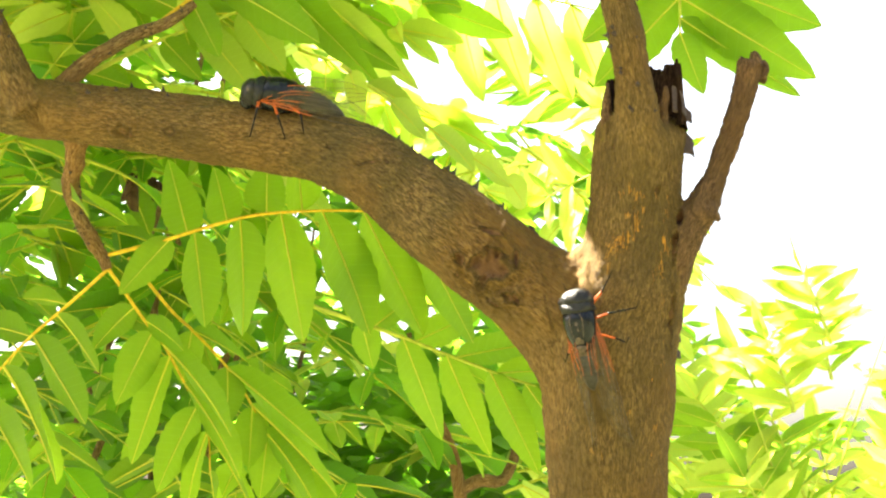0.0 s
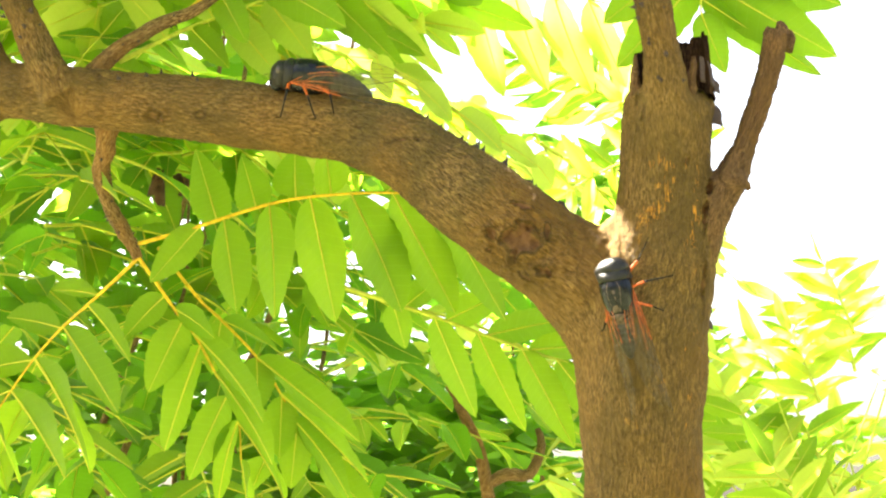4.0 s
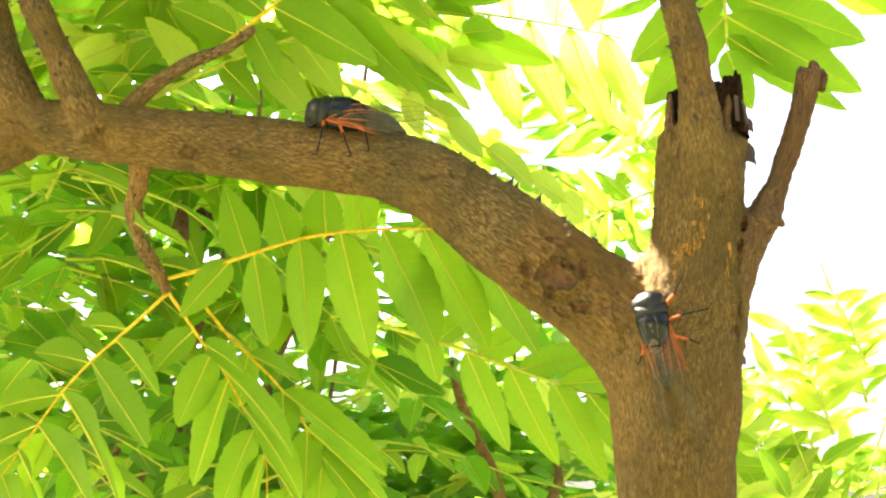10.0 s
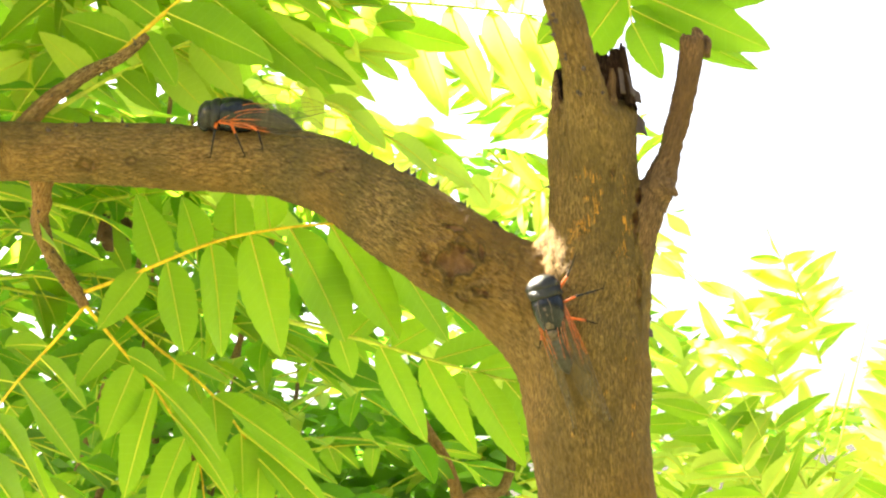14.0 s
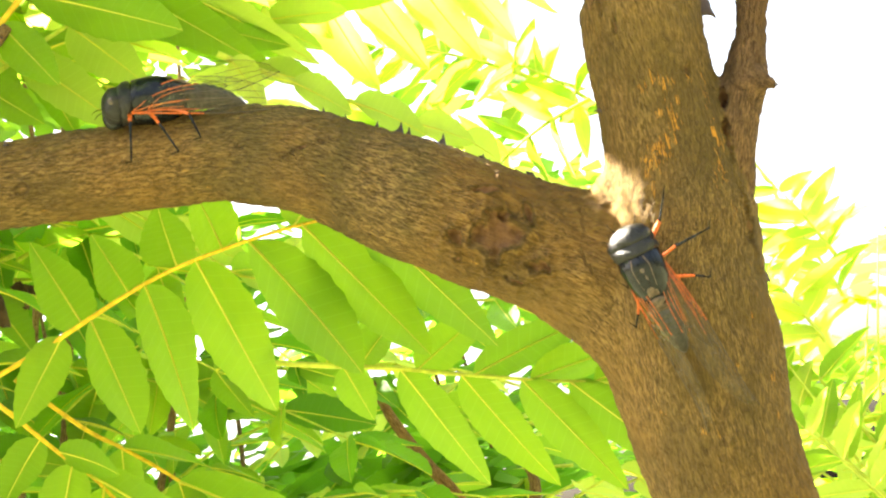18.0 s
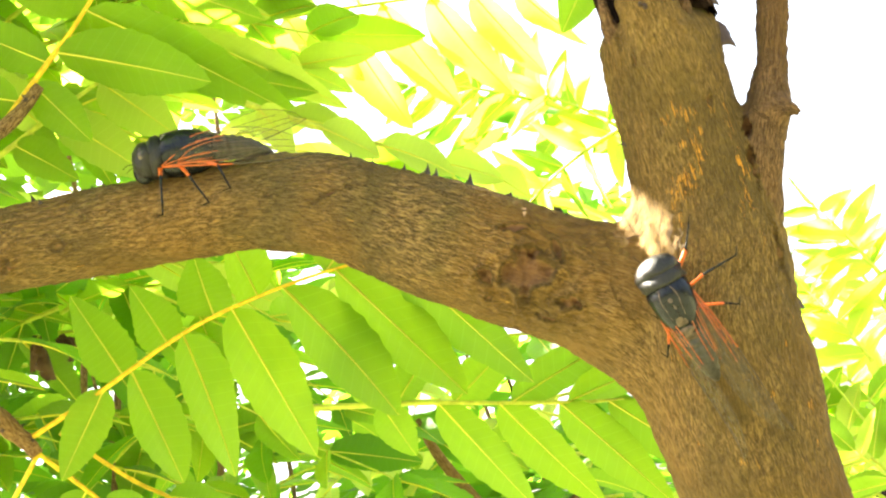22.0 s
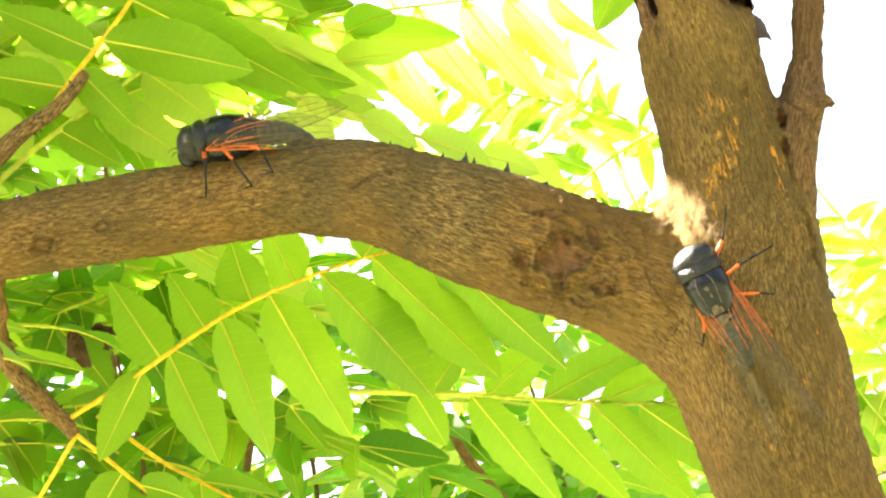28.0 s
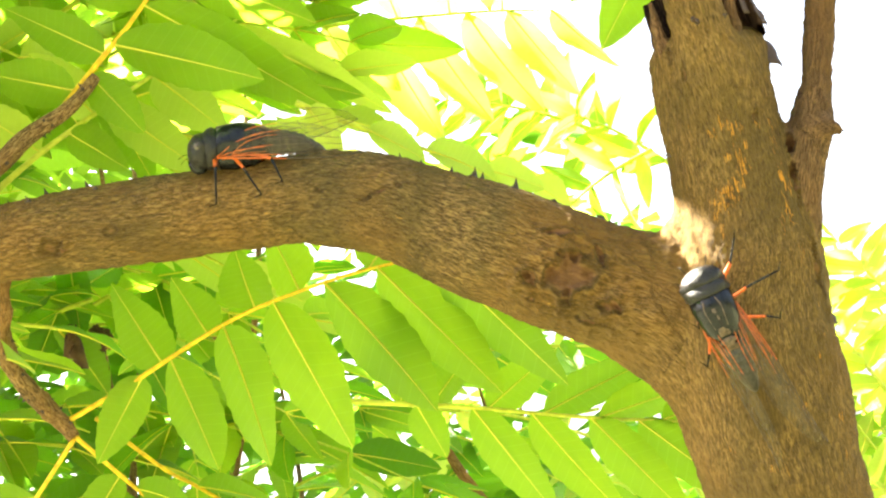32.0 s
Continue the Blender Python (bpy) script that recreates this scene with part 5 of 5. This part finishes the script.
def frond(parent, tip, root, pairs, size, seed, kinds, lift=0.35, mat=None):
    """One long pinnate leaf with its leaflets in even pairs, seen from its side: from root to tip, in the world."""
    rnd = random.Random(seed)
    a, b = Vector(root), Vector(tip)
    sag = Vector((0, 0, 0.06 * (b - a).length))
    line = [a.lerp(b, k / 5) + sag * math.sin(math.pi * k / 5) - parent.location for k in range(6)]
    way = (b - a).normalized()
    side = way.cross(Vector((0.15, -1, 0.25))).normalized()
    s = spline([(*p, 0.001) for p in line], 0.01)
    blades = []
    for k in range(pairs):
        f = 0.10 + 0.86 * k / max(1, pairs - 1)
        base = at_run(s, f)
        for sign in (-1, 1):
            ln = size * (0.62 + 0.5 * math.sin(math.pi * min(1, 0.2 + 0.75 * f))) * rnd.uniform(0.88, 1.1)
            d = (side * sign + way * rnd.uniform(0.3, 0.55) + Vector((0, rnd.uniform(-0.35, 0.35), lift * rnd.uniform(-0.6, 1)))).normalized()
            blades.append((f, *(base + d * ln), ln * rnd.uniform(0.27, 0.34)))
    blades.append((1.0, *(line[-1] + way * size * 0.9), size * 0.28))
    return compound_leaf(parent, line, blades, mat or GREEN_STALK, 0.0012, (0.2, -0.8, -0.6), seed, 0.55, kinds)


bush_right = thicket("sunlit upright shoots of feathered pale green leaves", (0.42, 1.3), [(0.30, 1.25, 1.56, 0.06, 0.12, 0.05, 5)], 0.046, 3, (0.2, 0.65), reach=0.55, kinds=LEAFLETS[:2] + LIT_LEAFLETS[:6])
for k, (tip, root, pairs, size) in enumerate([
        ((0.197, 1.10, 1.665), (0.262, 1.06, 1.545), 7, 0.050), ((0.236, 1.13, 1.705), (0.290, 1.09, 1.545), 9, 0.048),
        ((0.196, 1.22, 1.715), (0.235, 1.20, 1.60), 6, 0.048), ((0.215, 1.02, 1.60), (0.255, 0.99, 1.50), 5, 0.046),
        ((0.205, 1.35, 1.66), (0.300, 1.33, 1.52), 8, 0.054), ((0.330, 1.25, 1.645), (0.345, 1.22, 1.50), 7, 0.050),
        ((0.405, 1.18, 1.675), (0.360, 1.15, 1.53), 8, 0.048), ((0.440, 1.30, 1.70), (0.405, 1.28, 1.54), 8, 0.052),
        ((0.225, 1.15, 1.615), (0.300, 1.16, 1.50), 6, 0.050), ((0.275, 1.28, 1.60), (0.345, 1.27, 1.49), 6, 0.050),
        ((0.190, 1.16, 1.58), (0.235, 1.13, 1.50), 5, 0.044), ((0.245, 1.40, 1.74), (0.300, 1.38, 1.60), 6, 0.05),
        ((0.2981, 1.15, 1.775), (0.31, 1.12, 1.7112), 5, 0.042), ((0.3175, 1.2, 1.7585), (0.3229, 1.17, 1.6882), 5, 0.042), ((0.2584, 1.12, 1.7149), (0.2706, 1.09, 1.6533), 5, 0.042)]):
    frond(bush_right, tip, root, pairs, size, 40 + k, LEAFLETS[:3] + LIT_LEAFLETS[:5])
for line in [[(0.3498, 1.2, 1.6823), (0.3218, 1.19, 1.6259), (0.2924, 1.18, 1.5718)], [(0.3852, 1.22, 1.7323), (0.3505, 1.21, 1.6544), (0.3182, 1.2, 1.5706)], [(0.2389, 1.1, 1.6635), (0.2487, 1.09, 1.6218), (0.2604, 1.08, 1.5687)]]:
    child("stalk", stem("stalk", [(p[0] - 0.42, p[1] - 1.3, p[2], 0.0011 - 0.0003 * k) for k, p in enumerate(line[::-1])], GREEN_STALK, 0.01, 6, 0.05, 200), bush_right)
bush_fork = thicket("sunlit sprays of feathered leaves behind the fork", (0.1, 1.5), [(0.0892, 1.1586, 1.8711, 0.0524, 0.1, 0.0412, 7), (0.067, 1.3146, 1.9787, 0.0629, 0.125, 0.0501, 4), (0.0256, 1.1785, 1.6572, 0.0928, 0.125, 0.0725, 9)], 0.05, 4, kinds=LIT_LEAFLETS)
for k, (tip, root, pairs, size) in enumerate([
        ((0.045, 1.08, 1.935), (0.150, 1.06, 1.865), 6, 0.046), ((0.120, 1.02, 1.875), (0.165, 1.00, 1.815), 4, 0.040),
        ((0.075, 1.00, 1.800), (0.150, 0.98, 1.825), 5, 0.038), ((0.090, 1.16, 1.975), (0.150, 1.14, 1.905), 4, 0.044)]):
    frond(bush_fork, tip, root, pairs, size, 70 + k, LEAFLETS[:5] + LIT_LEAFLETS[:3], 0.2)
# out-of-view leaves added to keep sun off the limb, trunk and near leaves
thicket("unseen bough of green leaflets added above the limb for shade", (-0.7, 1.6), [(-0.5492, 0.9218, 2.2636, 0.2484, 0.25, 0.1503, 18), (-0.1726, 0.6459, 1.9982, 0.0619, 0.075, 0.0782, 5), (-0.21, 0.73, 2.08, 0.30, 0.10, 0.08, 12), (-0.09, 0.74, 2.04, 0.17, 0.07, 0.05, 10)], 0.072, 5)
small_leaves("dense far foliage of small green leaflets", (0, 0), [(-0.4207, 1.5449, 2.2179, 0.2994, 0.35, 0.186, 1900), (0.5783, 1.8592, 1.7012, 0.203, 0.35, 0.1292, 400), (0.5605, 1.8417, 1.5431, 0.2285, 0.4, 0.1462, 1300)], 0.05, 6)
small_leaves("foliage of small leaflets, darkened green to stand for shade", (0, 0), [(-0.2748, 1.7524, 1.8427, 0.495, 0.425, 0.265, 3600), (-0.4334, 1.4741, 1.8296, 0.2247, 0.2, 0.1949, 1300), (-0.2878, 1.8829, 1.5899, 0.5141, 0.35, 0.1514, 2200), (-0.08, 1.35, 1.60, 0.16, 0.15, 0.10, 1100)], 0.05, 8, SHADED_LEAF)
# added leaflets out of view that shade the tree and the far foliage
small_leaves("unseen crown foliage of green leaflets added overhead for shade", (0, 0), [(-1.2494, 1.4458, 2.9246, 0.512, 0.7, 0.394, 900), (-0.07, 0.755, 2.03, 0.20, 0.08, 0.045, 900), (-0.40, 0.79, 2.06, 0.16, 0.08, 0.04, 140), (-0.64, 0.95, 2.2, 0.22, 0.2, 0.05, 600), (-0.78, 1.82, 2.72, 0.36, 0.45, 0.08, 2200), (-0.47, 0.98, 2.15, 0.20, 0.13, 0.04, 350)], 0.07, 7)
BACK_STEM = [(-0.026, 1.0401, 1.7071, 0.0025), (-0.0185, 1.0462, 1.6783, 0.0034), (-0.0067, 1.0523, 1.6496, 0.0038), (0.0067, 1.0584, 1.6208, 0.0046), (0.013, 1.0654, 1.5879, 0.005), (0.0216, 1.0861, 1.5385, 0.0055)]
BACK_ARM = [(0.0118, 1.0645, 1.5921, 0.0046), (0.0277, 1.0628, 1.6003, 0.005), (0.0445, 1.0628, 1.6003, 0.0042), (0.0538, 1.0584, 1.6208, 0.0034), (0.0508, 1.0558, 1.6331, 0.0021)]
child("branch", stem("branch", [tuple(a - b for a, b in zip(p, (*bush_fork.location, 0))) for p in BACK_STEM], TWIG_BARK, 0.006, 10, 0.15, 90), bush_fork)
child("branch", stem("branch", [tuple(a - b for a, b in zip(p, (*bush_fork.location, 0))) for p in BACK_ARM], TWIG_BARK, 0.006, 10, 0.15, 90), bush_fork)
withered((-0.2019, 0.8716, 1.778), 0.017, 1, bush_left)
withered((-0.185, 0.8921, 1.7781), 0.013, 2, bush_left)


def swing(thing, pivot, rows):
    """A leaf that nods in the wind about its foot: (seconds, degrees about y, degrees about z)."""
    there, back = Matrix.Translation(pivot), Matrix.Translation([-v for v in pivot])
    walk(thing, [(t, there @ pose(0, 0, 0, 0, a, b) @ back) for t, a, b in rows])


def motions():
    # the cicada on the trunk shifts its grip by a few millimetres
    rest = TRUNK_CICADA.matrix_basis.copy()
    grip = Matrix.LocRotScale(rest.translation, rest.to_quaternion(), None)
    walk(TRUNK_CICADA, [(t, Matrix.Translation((x, y, z)) @ grip) for t, x, y, z in
        [(0, -0.0005, 0.0001, -0.0003), (1, -0.0005, 0.0000, 0.0000), (3, 0.0008, 0.0000, 0.0000), (5.5, 0.0016, -0.0001, 0.0005), (7.5, 0.0021, 0.0000, 0.0000), (9, 0.0016, -0.0001, 0.0003), (10.5, 0.0010, -0.0004, 0.0018), (11.5, 0.0003, -0.0002, 0.0008), (12.5, -0.0008, 0.0001, -0.0003), (14.5, -0.0003, 0.0001, -0.0003), (17, 0.0003, 0.0002, -0.0008), (19, -0.0005, 0.0001, -0.0003), (22, -0.0005, -0.0001, 0.0003), (25, -0.0005, -0.0002, 0.0008), (26.5, 0.0000, -0.0001, 0.0005), (28.5, 0.0000, 0.0002, -0.0010), (32, 0.0003, 0.0002, -0.0010)]])
    swing(leaf_b, (-0.1385, 0.0508, 1.6720), [(0, 0.00, 0.00), (2, 1.00, 0.50), (3.5, -0.60, 0.00), (5.5, 0.50, 0.30), (7, -1.20, -0.40), (8.5, 0.80, 0.30), (10, -0.60, 0.00), (11.5, 0.60, 0.30), (13, -0.50, 0.00), (14.5, 0.40, 0.00), (16.5, -0.22, -0.06), (17, 0.11, 0.03), (17.5, 0.55, 0.15), (18, 0.33, 0.09), (18.5, -0.44, -0.12), (19, 0.44, 0.12), (19.5, 0.22, 0.06), (20, -0.99, -0.27), (20.5, 0.66, 0.18), (21, 0.66, 0.18), (21.5, -0.88, -0.24), (22, -2.31, -0.63), (22.5, -2.64, -0.72), (23, -0.77, -0.21), (23.5, -0.77, -0.21), (24, -0.22, -0.06), (24.5, -0.22, -0.06), (25, 0.88, 0.24), (25.5, 0.33, 0.09), (26, 0.44, 0.12), (26.5, 0.11, 0.03), (28.5, 0.30, 0.00), (29.5, -0.50, 0.20), (30.5, 0.40, 0.00), (32, 0.00, 0.00)])
    swing(leaf_top, (0.0655, 0.0825, 1.9047), [(0, 0.00, 0.00), (1, 1.20, 0.60), (2, -1.00, 0.00), (3.5, 0.50, 0.40), (5.5, 0.56, 0.20), (6, -1.68, -0.20), (6.5, -0.84, -0.40), (7, 1.68, 1.80), (7.5, -0.56, -0.60), (8, 0.56, -2.00), (8.5, 3.36, -0.80), (9, 0.56, 0.60), (9.5, -0.84, -0.40), (10, 0.28, -1.40), (10.5, -1.12, -0.20), (11, -1.12, -0.40), (11.5, 1.40, 2.40), (12, 1.12, 1.20), (12.5, 1.12, 1.20), (13, 0.84, 0.40), (13.5, 1.12, 0.80), (14, -1.96, -1.00), (14.5, -1.40, -0.60), (16.5, 0.00, 0.00), (19, 0.60, 0.00), (22, -0.80, 0.40), (25, 0.80, 0.00), (28.5, -0.40, 0.00), (32, 0.00, 0.00)])
    swing(leaf_l, (-0.2595, 0.1073, 1.706), [(0, 0.36, 0.00), (0.5, -0.24, 0.00), (1, -0.12, 0.00), (1.5, 0.12, 0.00), (2, 1.20, 0.00), (2.5, 0.48, 0.00), (3, -0.48, 0.00), (3.5, 0.12, 0.00), (5.5, 0.48, 0.00), (6, 0.72, 0.00), (6.5, 0.24, 0.00), (7, 0.60, 0.00), (7.5, 0.84, 0.00), (8, -0.24, 0.00), (8.5, -0.12, 0.00), (9, -0.12, 0.00), (9.5, 0.00, 0.00), (10, 0.12, 0.00), (10.5, 0.36, 0.00), (11, 0.00, 0.00), (11.5, 0.00, 0.00), (12, -0.24, 0.00), (12.5, -0.96, 0.00), (13, -0.48, 0.00), (13.5, -0.60, 0.00), (14, -0.84, 0.00), (14.5, -0.72, 0.00), (16.5, 0.00, 0.00), (19, 0.30, 0.00), (22, -0.40, 0.00), (25, 0.40, 0.00), (28.5, -0.30, 0.00), (32, 0.00, 0.00)])


motions()
